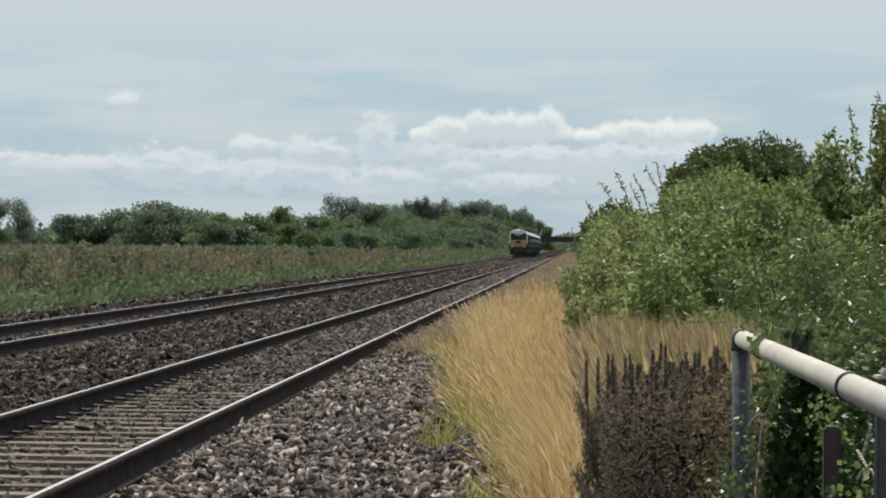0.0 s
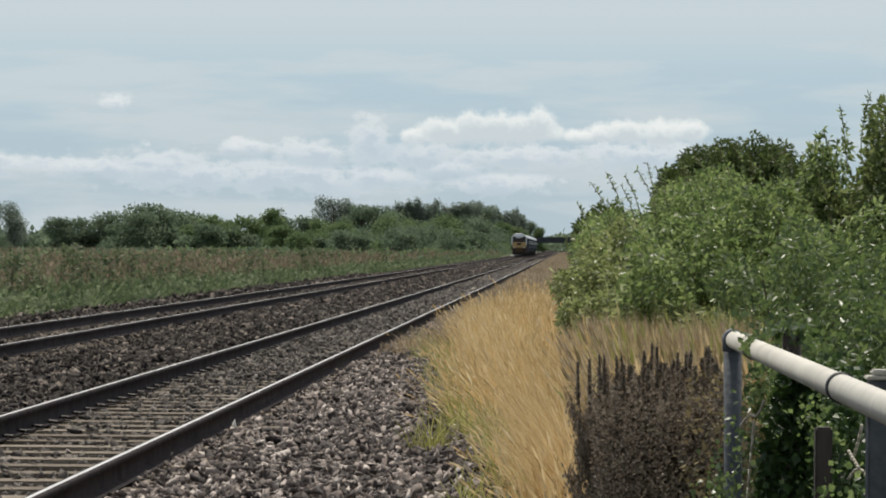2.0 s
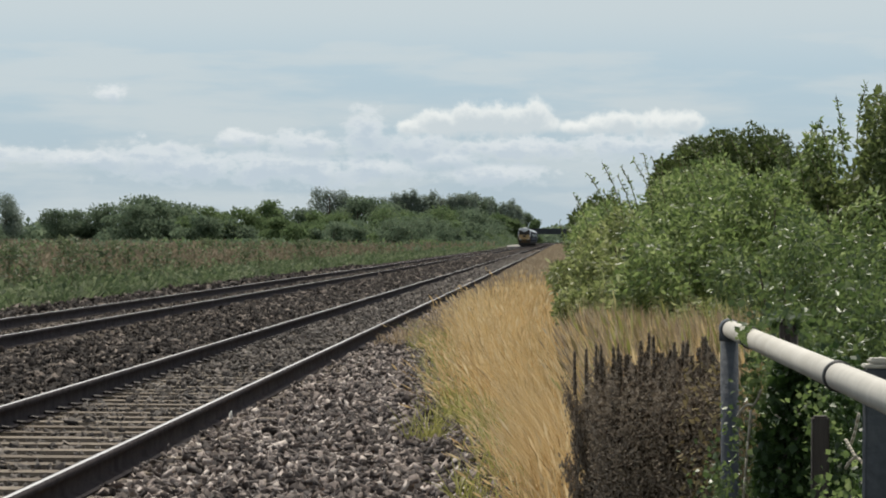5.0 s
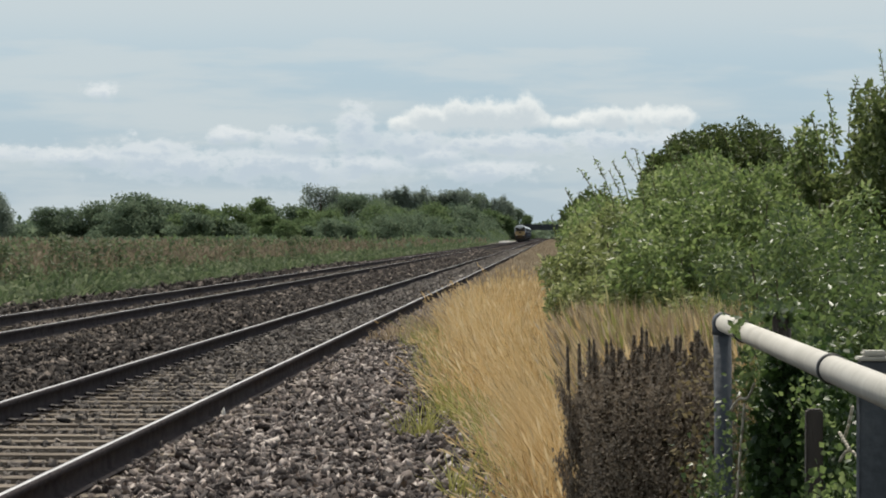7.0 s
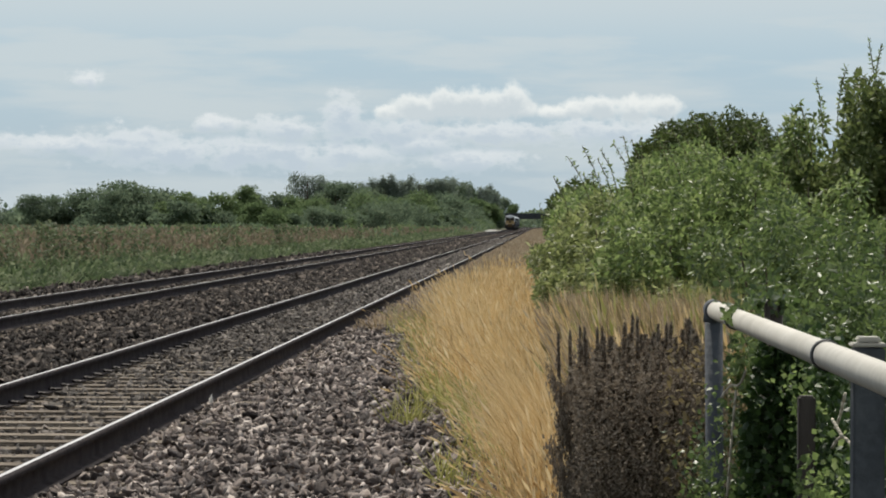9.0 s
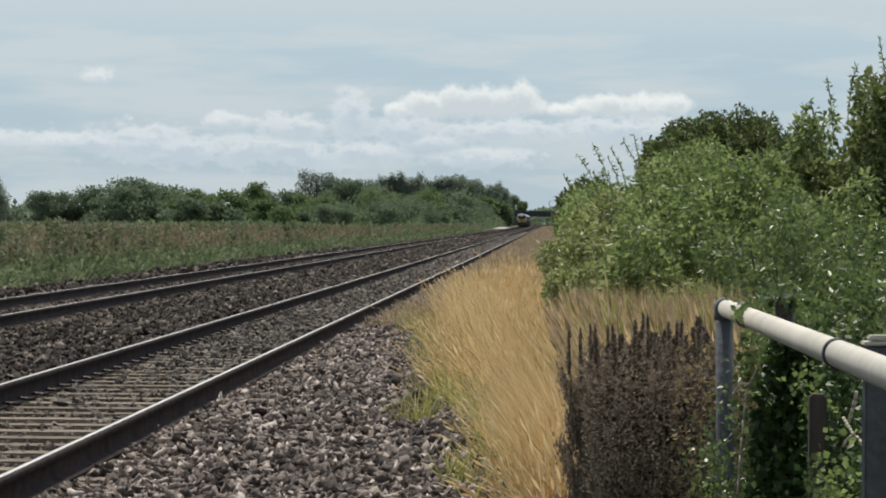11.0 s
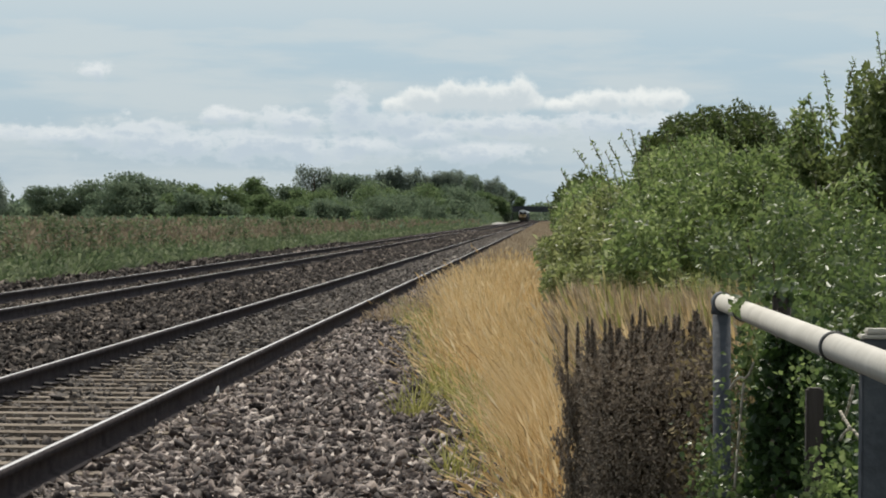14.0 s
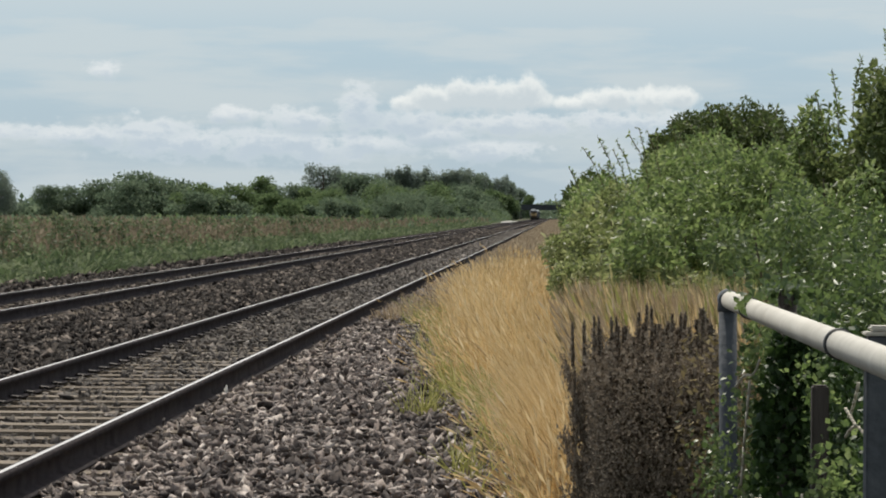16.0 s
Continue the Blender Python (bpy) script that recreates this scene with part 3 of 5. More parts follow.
def make_far_trees():
    deep, mid, grey = M_FAR_HAZE
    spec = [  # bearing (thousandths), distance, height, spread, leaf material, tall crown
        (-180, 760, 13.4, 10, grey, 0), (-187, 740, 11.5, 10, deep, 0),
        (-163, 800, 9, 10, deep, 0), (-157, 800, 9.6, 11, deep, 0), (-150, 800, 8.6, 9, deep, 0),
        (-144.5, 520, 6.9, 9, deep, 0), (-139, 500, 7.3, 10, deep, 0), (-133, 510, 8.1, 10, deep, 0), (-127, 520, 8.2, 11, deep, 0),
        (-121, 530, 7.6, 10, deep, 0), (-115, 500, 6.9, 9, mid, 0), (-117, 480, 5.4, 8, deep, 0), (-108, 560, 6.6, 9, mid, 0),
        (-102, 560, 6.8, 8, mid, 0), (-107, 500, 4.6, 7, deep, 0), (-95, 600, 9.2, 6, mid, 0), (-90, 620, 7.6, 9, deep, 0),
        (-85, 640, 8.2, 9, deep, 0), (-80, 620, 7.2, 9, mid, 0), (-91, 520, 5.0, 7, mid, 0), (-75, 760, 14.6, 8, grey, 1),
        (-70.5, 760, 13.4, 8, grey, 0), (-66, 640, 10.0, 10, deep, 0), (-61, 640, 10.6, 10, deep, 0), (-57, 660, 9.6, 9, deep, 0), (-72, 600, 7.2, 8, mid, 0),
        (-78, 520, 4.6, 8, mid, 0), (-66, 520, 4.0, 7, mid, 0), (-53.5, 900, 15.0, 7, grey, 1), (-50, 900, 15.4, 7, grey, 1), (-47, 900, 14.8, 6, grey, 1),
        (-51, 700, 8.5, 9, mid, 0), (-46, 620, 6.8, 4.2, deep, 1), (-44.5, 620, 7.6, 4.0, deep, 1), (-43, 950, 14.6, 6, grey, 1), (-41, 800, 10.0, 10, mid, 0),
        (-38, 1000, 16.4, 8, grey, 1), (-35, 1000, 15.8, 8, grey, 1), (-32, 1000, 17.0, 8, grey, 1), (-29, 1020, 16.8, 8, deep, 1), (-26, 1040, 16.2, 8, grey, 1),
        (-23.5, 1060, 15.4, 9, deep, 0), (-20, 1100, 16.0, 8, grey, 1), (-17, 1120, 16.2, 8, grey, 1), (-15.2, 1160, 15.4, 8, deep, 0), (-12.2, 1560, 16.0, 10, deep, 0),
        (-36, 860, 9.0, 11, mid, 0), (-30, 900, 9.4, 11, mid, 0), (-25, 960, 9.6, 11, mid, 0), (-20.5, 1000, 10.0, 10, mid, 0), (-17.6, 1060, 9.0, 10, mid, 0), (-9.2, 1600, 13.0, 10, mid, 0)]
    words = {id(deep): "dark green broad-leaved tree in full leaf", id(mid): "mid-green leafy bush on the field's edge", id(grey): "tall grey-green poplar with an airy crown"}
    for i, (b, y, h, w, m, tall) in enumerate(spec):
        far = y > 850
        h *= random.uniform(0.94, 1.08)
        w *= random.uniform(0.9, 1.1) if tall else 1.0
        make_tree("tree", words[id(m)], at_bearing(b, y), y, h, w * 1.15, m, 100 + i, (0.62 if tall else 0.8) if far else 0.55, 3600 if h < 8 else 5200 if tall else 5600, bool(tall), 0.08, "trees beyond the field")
    for i in range(64):
        y = 310 * (1050 / 310) ** (i / 63) + random.uniform(-12, 12)
        x = -(17.5 + random.uniform(0, 8) + (random.uniform(0, 6) if y < 430 else 0)) - max(0, y - 700) * 0.006
        h = random.uniform(1.5, 3.0) + 2.2 * min(1, max(0, (y - 350) / 120)) * random.uniform(0.3, 1.1) + y / 600
        h *= 1.45 if i % 5 == 0 and y > 400 else 1.0
        m = (mid, deep, deep)[i % 3]
        make_tree("bush", words[id(m)].replace("on the field's edge", "beside the line"), x, y, h, h * random.uniform(1.2, 1.7), m, 300 + i, 0.3 if y < 500 else 0.48, 2600, False, 0.02, "bushes beside the line")
    # low scrub at the trees' feet, along the line and across the field
    n = 60000
    t = rng.random(n)
    y = 260 + 1100 * t ** 1.1
    x = -(12 + 8 * rng.random(n) + 0.055 * np.maximum(0, 900 - y) * rng.random(n))
    x = np.where(y > 600, np.minimum(x, -0.0168 * y + rng.normal(0, 0.8, n)), x)
    h = (1.0 + 3.4 * np.clip((y - 380) / 350, 0, 1)) * np.clip((-x - 11) / 7, 0.25, 1) * (0.6 + 0.4 * lump(x, y, 0.16)) + 0.3
    p = np.stack([x, y, h * rng.random(n) ** 0.6], 1)
    ln = 0.5 * rng.uniform(0.6, 1.3, n)
    v, f = leaves(p, rng.normal(size=(n, 3)) + np.array([0, 0, 0.4]), ln, ln * 0.55)
    me = mesh_of("scrub", v, f, mid)
    me.materials.append(deep)
    dark = (lump(x, y, 0.09) > -0.35).astype(np.int32)
    me.polygons.foreach_set("material_index", np.concatenate([dark, dark]))
    tagged(new("scrub", me), "low green scrub below the trees beside the line", "scrub", kind="stuff")


def make_field():
    """Tall weeds and grass left of the line: green below, reddish-brown seed heads above in patches."""
    def sown(n, y0, y1, edge, deep):
        y = y0 * (y1 / y0) ** rng.random(n)
        x = -(edge + deep * rng.random(n) ** 1.4 * (y / y0))
        k = x > -0.2 * y - 2
        return x[k], y[k]
    x, y = sown(46000, 55, 560, 11.3, 26)
    back = np.clip((-x - 11.3) / 7, 0, 1)
    h = (0.40 + 0.72 * back) * rng.uniform(0.55, 1.2, len(x)) + 0.22 * back * lump(x * 2, y, 0.2)
    w = rng.uniform(0.025, 0.06, len(x)) * (1 + y / 220)
    v, f = blades(np.stack([x, y, np.full(len(x), -0.1)], 1), h, w, rng.normal(0, 0.24, (len(x), 2)), 0.7)
    lx, ly = sown(52000, 55, 460, 11.3, 26)
    tall = (0.45 + 0.75 * np.clip((-lx - 11.3) / 6, 0, 1)) * (0.9 + 0.3 * lump(lx * 2, ly, 0.3))
    p = np.stack([lx, ly, tall * rng.random(len(lx)) ** 0.7 - 0.05], 1)
    ln = rng.uniform(0.07, 0.19, len(lx)) * (1 + ly / 260)
    tagged(new("field_weeds", mesh_of("field_weeds", *join((v, f), leaves(p, rng.normal(size=(len(lx), 3)), ln, ln * 0.55)), M_FIELD_GREEN)), "rank green weeds and grass beside the ballast", "weeds", kind="stuff")
    x, y = sown(60000, 62, 640, 13.6, 34)
    k = lump(x * 1.4, y * 0.6, 0.16) + rng.normal(0, 0.35, len(x)) > -0.4
    x, y = x[k], y[k]
    back = np.clip((-x - 13.6) / 5, 0, 1)
    h = (0.88 + 0.32 * back) * rng.uniform(0.65, 1.12, len(x)) + 0.16 * lump(x * 2, y, 0.13)
    w = rng.uniform(0.016, 0.04, len(x)) * (1 + y / 220)
    lean = rng.normal(0, 0.2, (len(x), 2))
    v, f = blades(np.stack([x, y, np.full(len(x), -0.1)], 1), h, w, lean, 0.6)
    p = np.stack([x + lean[:, 0] * 0.7, y + lean[:, 1] * 0.7, h * rng.uniform(0.66, 0.95, len(x)) - 0.1], 1)
    ln = rng.uniform(0.10, 0.22, len(x)) * (1 + y / 300)
    tagged(new("field_seed_heads", mesh_of("field_seed_heads", *join((v, f), leaves(p, rng.normal(size=(len(x), 3)) * 0.6 + np.array([0, 0, 0.8]), ln, ln * 0.42)), M_FIELD_BROWN)),
           "tall brown grass gone to seed over the field", "grass", kind="stuff")


def straw_edge(y):
    """The straw's edge towards the track."""
    return np.interp(y, [13, 15, 17, 19.7, 23, 25, 26, 34, 38, 50, 120], [0.06, -0.02, -0.12, -0.25, -0.46, -0.62, -0.78, -1.20, -1.36, -1.6, -1.8])


def make_straw():
    # tufts, each with its own height and lean, its stalks fanning out from the middle
    tufts, each = 950, 25
    ty = 13.5 * (62 / 13.5) ** rng.random(tufts)
    te = straw_edge(ty)
    tx = te + (0.75 - te) * rng.random(tufts) + 0.10 * lump(ty, ty, 2.0)
    k = (ty > 19) | (tx < 0.42)
    tx, ty, te = (np.repeat(q[k], each) for q in (tx, ty, te))
    grown = np.repeat(rng.uniform(0.62, 1.25, k.sum()), each)
    tilt = np.repeat(rng.normal(0, 0.17, (k.sum(), 2)), each, axis=0)
    off = rng.normal(0, 1, (len(tx), 2)) * np.stack([0.028 + 0.0012 * ty, 0.09 + 0.003 * ty], 1)
    x, y = tx + off[:, 0], ty + off[:, 1]
    inside = np.clip((tx - te) / 0.5, 0, 1)
    h = (0.34 + 0.50 * inside + 0.2 * np.clip((x + 0.1) / 0.5, 0, 1)) * rng.uniform(0.55, 1.12, len(x)) * grown
    w = rng.uniform(0.003, 0.0065, len(x)) * (1 + y / 45)
    lean = tilt + off * np.array([1.9, 0.6]) + rng.normal(0, 0.09, (len(x), 2)) + (0.10 * lump(x * 4, y, 1.4) * inside)[:, None] + np.array([0.05, 0.0])
    root = np.stack([x, y, np.full(len(x), -0.09)], 1)
    v, f = blades(root, h, w, lean, 0.9)
    tip = root.copy()
    tip[:, :2] += lean * 0.86
    tip[:, 2] += h * 0.78
    way = np.concatenate([lean, h[:, None] * 0.9], 1) + rng.normal(0, 0.08, (len(x), 3))
    ln = rng.uniform(0.07, 0.14, len(x))
    tagged(new("straw_grass", mesh_of("straw_grass", v, f, M_STRAW)), "tall dry golden straw grass beside the ballast", "grass", kind="stuff")
    # heads take the paler straw, with the sun from behind put into their colour
    tagged(new("straw_seed_heads", mesh_of("straw_seed_heads", *leaves(tip, way, ln, 0.012 * (1 + y / 60)), M_STRAW_PALE)), "feathery seed heads over the straw, coloured pale for backlight", "grass", kind="stuff")
    # longer pale stalks that lie over in tufts
    m = 7000
    y1 = 14.0 * (48 / 14.0) ** rng.random(m)
    e1 = straw_edge(y1)
    x1 = e1 + 0.1 + (0.6 - e1) * rng.random(m)
    sway = -0.08 + 0.24 * lump(x1 * 3, y1, 1.9)
    v, f = blades(np.stack([x1, y1, np.full(m, -0.09)], 1), rng.uniform(0.55, 1.05, m), rng.uniform(0.003, 0.0055, m) * (1 + y1 / 50), np.stack([sway + rng.normal(0.05, 0.16, m), rng.normal(0, 0.12, m)], 1), 1.2)
    tagged(new("leaning_straw", mesh_of("leaning_straw", v, f, M_STRAW_PALE)), "pale leaning stalks over the golden grass", "grass", kind="stuff")
    # a pale plume leaning out from under the hedge
    m = 380
    yp = rng.uniform(10.6, 12.2, m)
    xp = rng.normal(0.33, 0.08, m)
    v, f = blades(np.stack([xp, yp, np.full(m, -0.09)], 1), rng.uniform(1.15, 1.36, m), rng.uniform(0.003, 0.005, m), np.stack([rng.normal(-0.17, 0.08, m), rng.normal(0, 0.06, m)], 1), 1.2)
    tagged(new("straw_plume", mesh_of("straw_plume", v, f, M_STRAW_PALE)), "pale plume of dry grass leaning under the hedge", "grass", kind="stuff")
    # and a paler swathe in the middle of the straw
    m = 650
    yp = rng.uniform(15.2, 17.6, m)
    xp = rng.normal(0.02, 0.10, m)
    v, f = blades(np.stack([xp, yp, np.full(m, -0.09)], 1), rng.uniform(0.62, 0.92, m), rng.uniform(0.003, 0.005, m), np.stack([rng.normal(-0.26, 0.12, m), rng.normal(0, 0.08, m)], 1), 1.4)
    tagged(new("straw_plume", mesh_of("straw_plume", v, f, M_STRAW_PALE)), "pale swathe of seeding grass in the straw", "grass", kind="stuff")
    # green tufts out on the stones
    for cx, cy, k, r in ((-0.96, 22.2, 60, 0.07), (-0.50, 17.0, 45, 0.06), (-0.86, 25.4, 110, 0.10), (-0.70, 24.6, 90, 0.10), (-1.95, 45.0, 110, 0.12), (-1.75, 41.0, 90, 0.12), (-0.42, 21.0, 60, 0.08)):
        q = rng.normal(size=(k, 2)) * r
        v, f = blades(np.stack([cx + q[:, 0], cy + q[:, 1] * 2, np.full(k, -0.06)], 1), rng.uniform(0.18, 0.42, k), rng.uniform(0.006, 0.011, k), rng.normal(0, 0.13, (k, 2)), 0.9)
        tagged(new("grass_tuft", mesh_of("grass_tuft", v, f, M_GREEN_GRASS)), "yellow-green grass tuft growing through the ballast", "grass", "tufts in the ballast", "stuff")
    # thinner dry grass on the verge farther along
    m = 40000
    y2 = 42 * (900 / 42) ** rng.random(m)
    x2 = rng.uniform(-2.58, 1.2, m)
    k = (x2 > -1.7) | (lump(x2 * 3, y2, 0.5) + rng.normal(0, 0.3, m) > 0.1)
    x2, y2 = x2[k], y2[k]
    m = len(x2)
    w2 = rng.uniform(0.006, 0.012, m) * (1 + y2 / 40)
    v, f = blades(np.stack([x2, y2, np.full(m, -0.09)], 1), rng.uniform(0.25, 0.75, m) * np.clip(0.35 + 0.55 * (x2 + 2.5), 0.35, 1), w2, rng.normal(0, 0.15, (m, 2)), 0.8)
    tagged(new("verge_grass", mesh_of("verge_grass", v, f, M_VERGE)), "thin dry straw grass along the verge", "grass", kind="stuff")
    # pale grass strip beyond the far track
    m = 9000
    y3 = 120 * (900 / 120) ** rng.random(m)
    x3 = -11.6 - 1.6 * rng.random(m) - 0.004 * y3
    v, f = blades(np.stack([x3, y3, np.full(m, -0.1)], 1), rng.uniform(0.25, 0.65, m), rng.uniform(0.02, 0.04, m) * (1 + y3 / 200), rng.normal(0, 0.15, (m, 2)), 0.8)
    tagged(new("cess_grass", mesh_of("cess_grass", v, f, M_WEED)), "pale grey-green grass strip beyond the far track", "grass", kind="stuff")
    # green tufts at the foot
    m = 3600
    y = 15.6 * (46 / 15.6) ** rng.random(m)
    x = straw_edge(y) + rng.normal(-0.01, 0.12, m)
    k = lump(x * 3, y, 2.6) > 0.0
    x, y = x[k], y[k]
    v, f = blades(np.stack([x, y, np.full(len(x), -0.08)], 1), rng.uniform(0.14, 0.46, len(x)), rng.uniform(0.005, 0.012, len(x)), rng.normal(0, 0.17, (len(x), 2)), 0.8)
    tagged(new("green_grass", mesh_of("green_grass", v, f, M_GREEN_GRASS)), "short green grass tufts at the straw's foot", "grass", kind="stuff")


def clumps(lobes, k=15):
    """Breaks big lobes into many small ones over their surface, round a core."""
    out = []
    for i, l in enumerate(lobes):
        out.append((*l[:3], l[3] * 0.62, l[4] * 0.62, l[5] * 0.62))
        for j in range(k):
            d = Vector((random.gauss(0, 1), random.gauss(0, 1), random.gauss(0.25, 1))).normalized()
            s = random.uniform(0.18, 0.38)
            out.append((l[0] + d.x * l[3] * 0.78, l[1] + d.y * l[4] * 0.74, l[2] + d.z * l[5] * 0.78, l[3] * s, l[4] * s * 0.8, l[5] * s * 1.1))
    return out


def make_bush(name, label, lobes, n, size, mat, slim=0.45, stems=14, group="line-side hedge", shell=0.5):
    bush = tagged(new(name), label, "bush", group)
    cx, cy = sum(l[0] for l in lobes) / len(lobes), sum(l[1] for l in lobes) / len(lobes)
    bush.location = (cx, cy, -0.1)
    loc = [(l[0] - cx, l[1] - cy, l[2] + 0.1, *l[3:]) for l in lobes]
    bm = bmesh.new()
    for i in range(stems):
        l = loc[i % len(loc)]
        a = (l[0] + random.uniform(0.0, .35) * l[3], l[1] + random.uniform(0.1, .5) * l[4], 0)
        b = (l[0] + random.uniform(-.6, .6) * l[3], l[1] + random.uniform(-.5, .5) * l[4], l[2] + random.uniform(0, .7) * l[5])
        rod(bm, a, b, 0.011, 0.004, 6)
    tagged(part("branchwork", bm, M_BARK, bush), kind="stuff")
    part("foliage", crown_mesh("foliage", n, clumps(loc), size, mat, slim, shell), None, bush)
    return bush


def make_shoots(name, label, spots, mat, leaf=0.034):
    """Long upright shoots, each a thin bent stem with leaves; lean away from one another."""
    for (x, y, z0, z1, dx) in spots:
        shoot = tagged(new(name), label, "shoot", "shoots above the hedge")
        shoot.location = (x, y, z0)
        h = z1 - z0
        bm = bmesh.new()
        pts = [(dx * t * t, 0.02 * math.sin(4 * t), h * t) for t in (0, 0.35, 0.7, 1)]
        for a, b in zip(pts, pts[1:]):
            rod(bm, a, b, 0.0035, 0.0025, 5)
        part("stem", bm, M_STEM, shoot)
        m = max(22, int(h * 120))
        t = rng.random(m) ** 0.8
        p = np.stack([dx * t * t, 0 * t, h * t], 1)
        d = rng.normal(size=(m, 3))
        d[:, 2] += 0.5
        ln = leaf * rng.uniform(0.6, 1.2, m)
        tagged(part("foliage", mesh_of("foliage", *leaves(p, d, ln, ln * 0.4), mat), None, shoot), kind="stuff")


def make_hedge():
    g = "bright green bushy hedge with small glossy leaves"
    make_bush("hedge_bush", g + " by the straw", [(0.62, 17.5, 1.28, 0.30, 1.2, 0.36), (1.05, 17.5, 1.34, 0.40, 1.2, 0.42), (1.5, 17.0, 1.3, 0.4, 1.2, 0.5)], 22000, 0.042, M_HEDGE)
    make_bush("hedge_bush", g, [(0.50, 22, 1.14, 0.42, 1.5, 0.36), (0.95, 22, 1.46, 0.55, 1.5, 0.46), (1.6, 22, 1.42, 0.7, 1.5, 0.52)], 27000, 0.044, M_HEDGE)
    make_bush("hedge_bush", g + " behind the rail", [(1.0, 14, 1.15, 0.38, 0.9, 0.40), (1.45, 14, 1.1, 0.4, 0.9, 0.42), (0.95, 11.4, 0.95, 0.3, 0.8, 0.4), (1.3, 10.8, 0.9, 0.4, 0.9, 0.45), (0.75, 10.0, 0.75, 0.2, 0.8, 0.45)], 20000, 0.038, M_LEAF_SHADED)
    make_bush("hedge_bush", g, [(0.76, 30, 1.27, 0.66, 3, 0.46), (1.5, 30, 1.55, 0.8, 3, 0.62), (0.95, 38, 1.28, 0.82, 4, 0.52), (1.9, 39, 1.6, 0.9, 4, 0.75)], 26000, 0.06, M_HEDGE)
    make_bush("hedge_bush", g + " farther along", [(1.2, 55, 1.4, 1.0, 8, 0.65), (2.3, 57, 1.7, 1.1, 8, 0.9), (1.3, 75, 1.5, 1.1, 9, 0.8)], 10000, 0.12, M_HEDGE)
    make_bush("hedge_tree", "darker round-topped tree behind the hedge", [(2.5, 44, 2.22, 0.8, 1.2, 0.80), (3.0, 45, 2.16, 0.62, 1.2, 0.74), (2.02, 45, 2.2, 0.6, 1.2, 0.76), (3.35, 45, 2.0, 0.5, 1.2, 0.75), (1.65, 45, 2.05, 0.45, 1.2, 0.72)], 46000, 0.075, M_HEDGE_DARK, shell=0.8)
    make_bush("hawthorn_bush", "tall olive-brown thorny bush beside the hedge", [(1.64, 18, 1.42, 0.25, 0.6, 0.50), (1.88, 18, 1.70, 0.28, 0.7, 0.62), (2.10, 18.2, 1.84, 0.36, 0.8, 0.72)], 14500, 0.055, M_THORN, stems=20)
    make_bush("hedge_bush", "upright light green bush beside the thorn", [(1.42, 18.6, 1.47, 0.24, 0.5, 0.52), (1.62, 18.6, 1.62, 0.24, 0.5, 0.56)], 8000, 0.046, M_HEDGE)
    make_bush("hedge_bush", "leafy outer edge of the hedge leaning over the straw", [(0.16, 21, 1.17, 0.25, 1.0, 0.21), (0.37, 21.5, 1.38, 0.30, 1.0, 0.24), (0.11, 19.8, 1.04, 0.17, 0.8, 0.15), (0.42, 20.5, 1.24, 0.30, 0.9, 0.24)], 13000, 0.044, M_HEDGE_PALE)
    make_bush("hedge_bush", "low leafy skirt of the hedge over the straw", [(0.38, 19.5, 1.06, 0.24, 0.9, 0.20), (0.75, 16.5, 0.95, 0.3, 0.8, 0.28), (0.5, 25, 1.0, 0.4, 1.5, 0.4)], 9000, 0.042, M_HEDGE_PALE)
    make_bush("hedge_tree", "dark green tree far along the line", [(1.0, 150, 1.9, 0.75, 8, 1.3), (2.2, 155, 2.2, 1.2, 9, 1.7), (1.4, 185, 1.9, 1.0, 10, 1.5)], 6000, 0.3, M_HEDGE_DARK)
    make_bush("hedge_tree", "dark green trees close to the bridge", [(7, 420, 3, 5, 40, 4), (6, 560, 3, 4.5, 50, 4.6), (9, 700, 4, 6, 60, 5)], 6000, 0.6, M_FAR_HAZE[0])
    make_shoots("tall_shoot", "thin upright leafy shoot against the sky",
                [(0.33, 21, 1.5, 1.90, -0.16), (0.42, 21, 1.5, 1.97, -0.15), (0.5, 21.5, 1.5, 1.9, -0.12), (0.62, 21, 1.6, 1.99, -0.14), (0.7, 21, 1.6, 2.02, -0.1), (0.2, 22, 1.4, 1.78, -0.12),
                 (1.62, 18, 1.9, 2.28, -0.04), (1.7, 18, 2.0, 2.35, 0.05), (1.88, 17.8, 2.0, 2.48, 0.05), (1.80, 18, 1.9, 2.30, -0.08), (1.56, 18, 1.75, 2.15, -0.08), (1.94, 18, 1.9, 2.5, -0.06), (1.48, 18, 1.8, 2.02, -0.12), (0.05, 25, 1.15, 1.60, -0.07), (0.10, 24, 1.2, 1.54, 0.04), (1.4, 18, 1.7, 1.98, -0.05)]
                + [(0.42 + 0.08 * i + random.uniform(-0.03, 0.03), 22 + random.uniform(-0.8, 0.8), 1.45 + 0.045 * i - 0.0016 * i * i, 1.45 + 0.045 * i - 0.0016 * i * i + random.uniform(0.3, 0.5), random.uniform(-0.2, 0.04)) for i in range(15)], M_HEDGE)


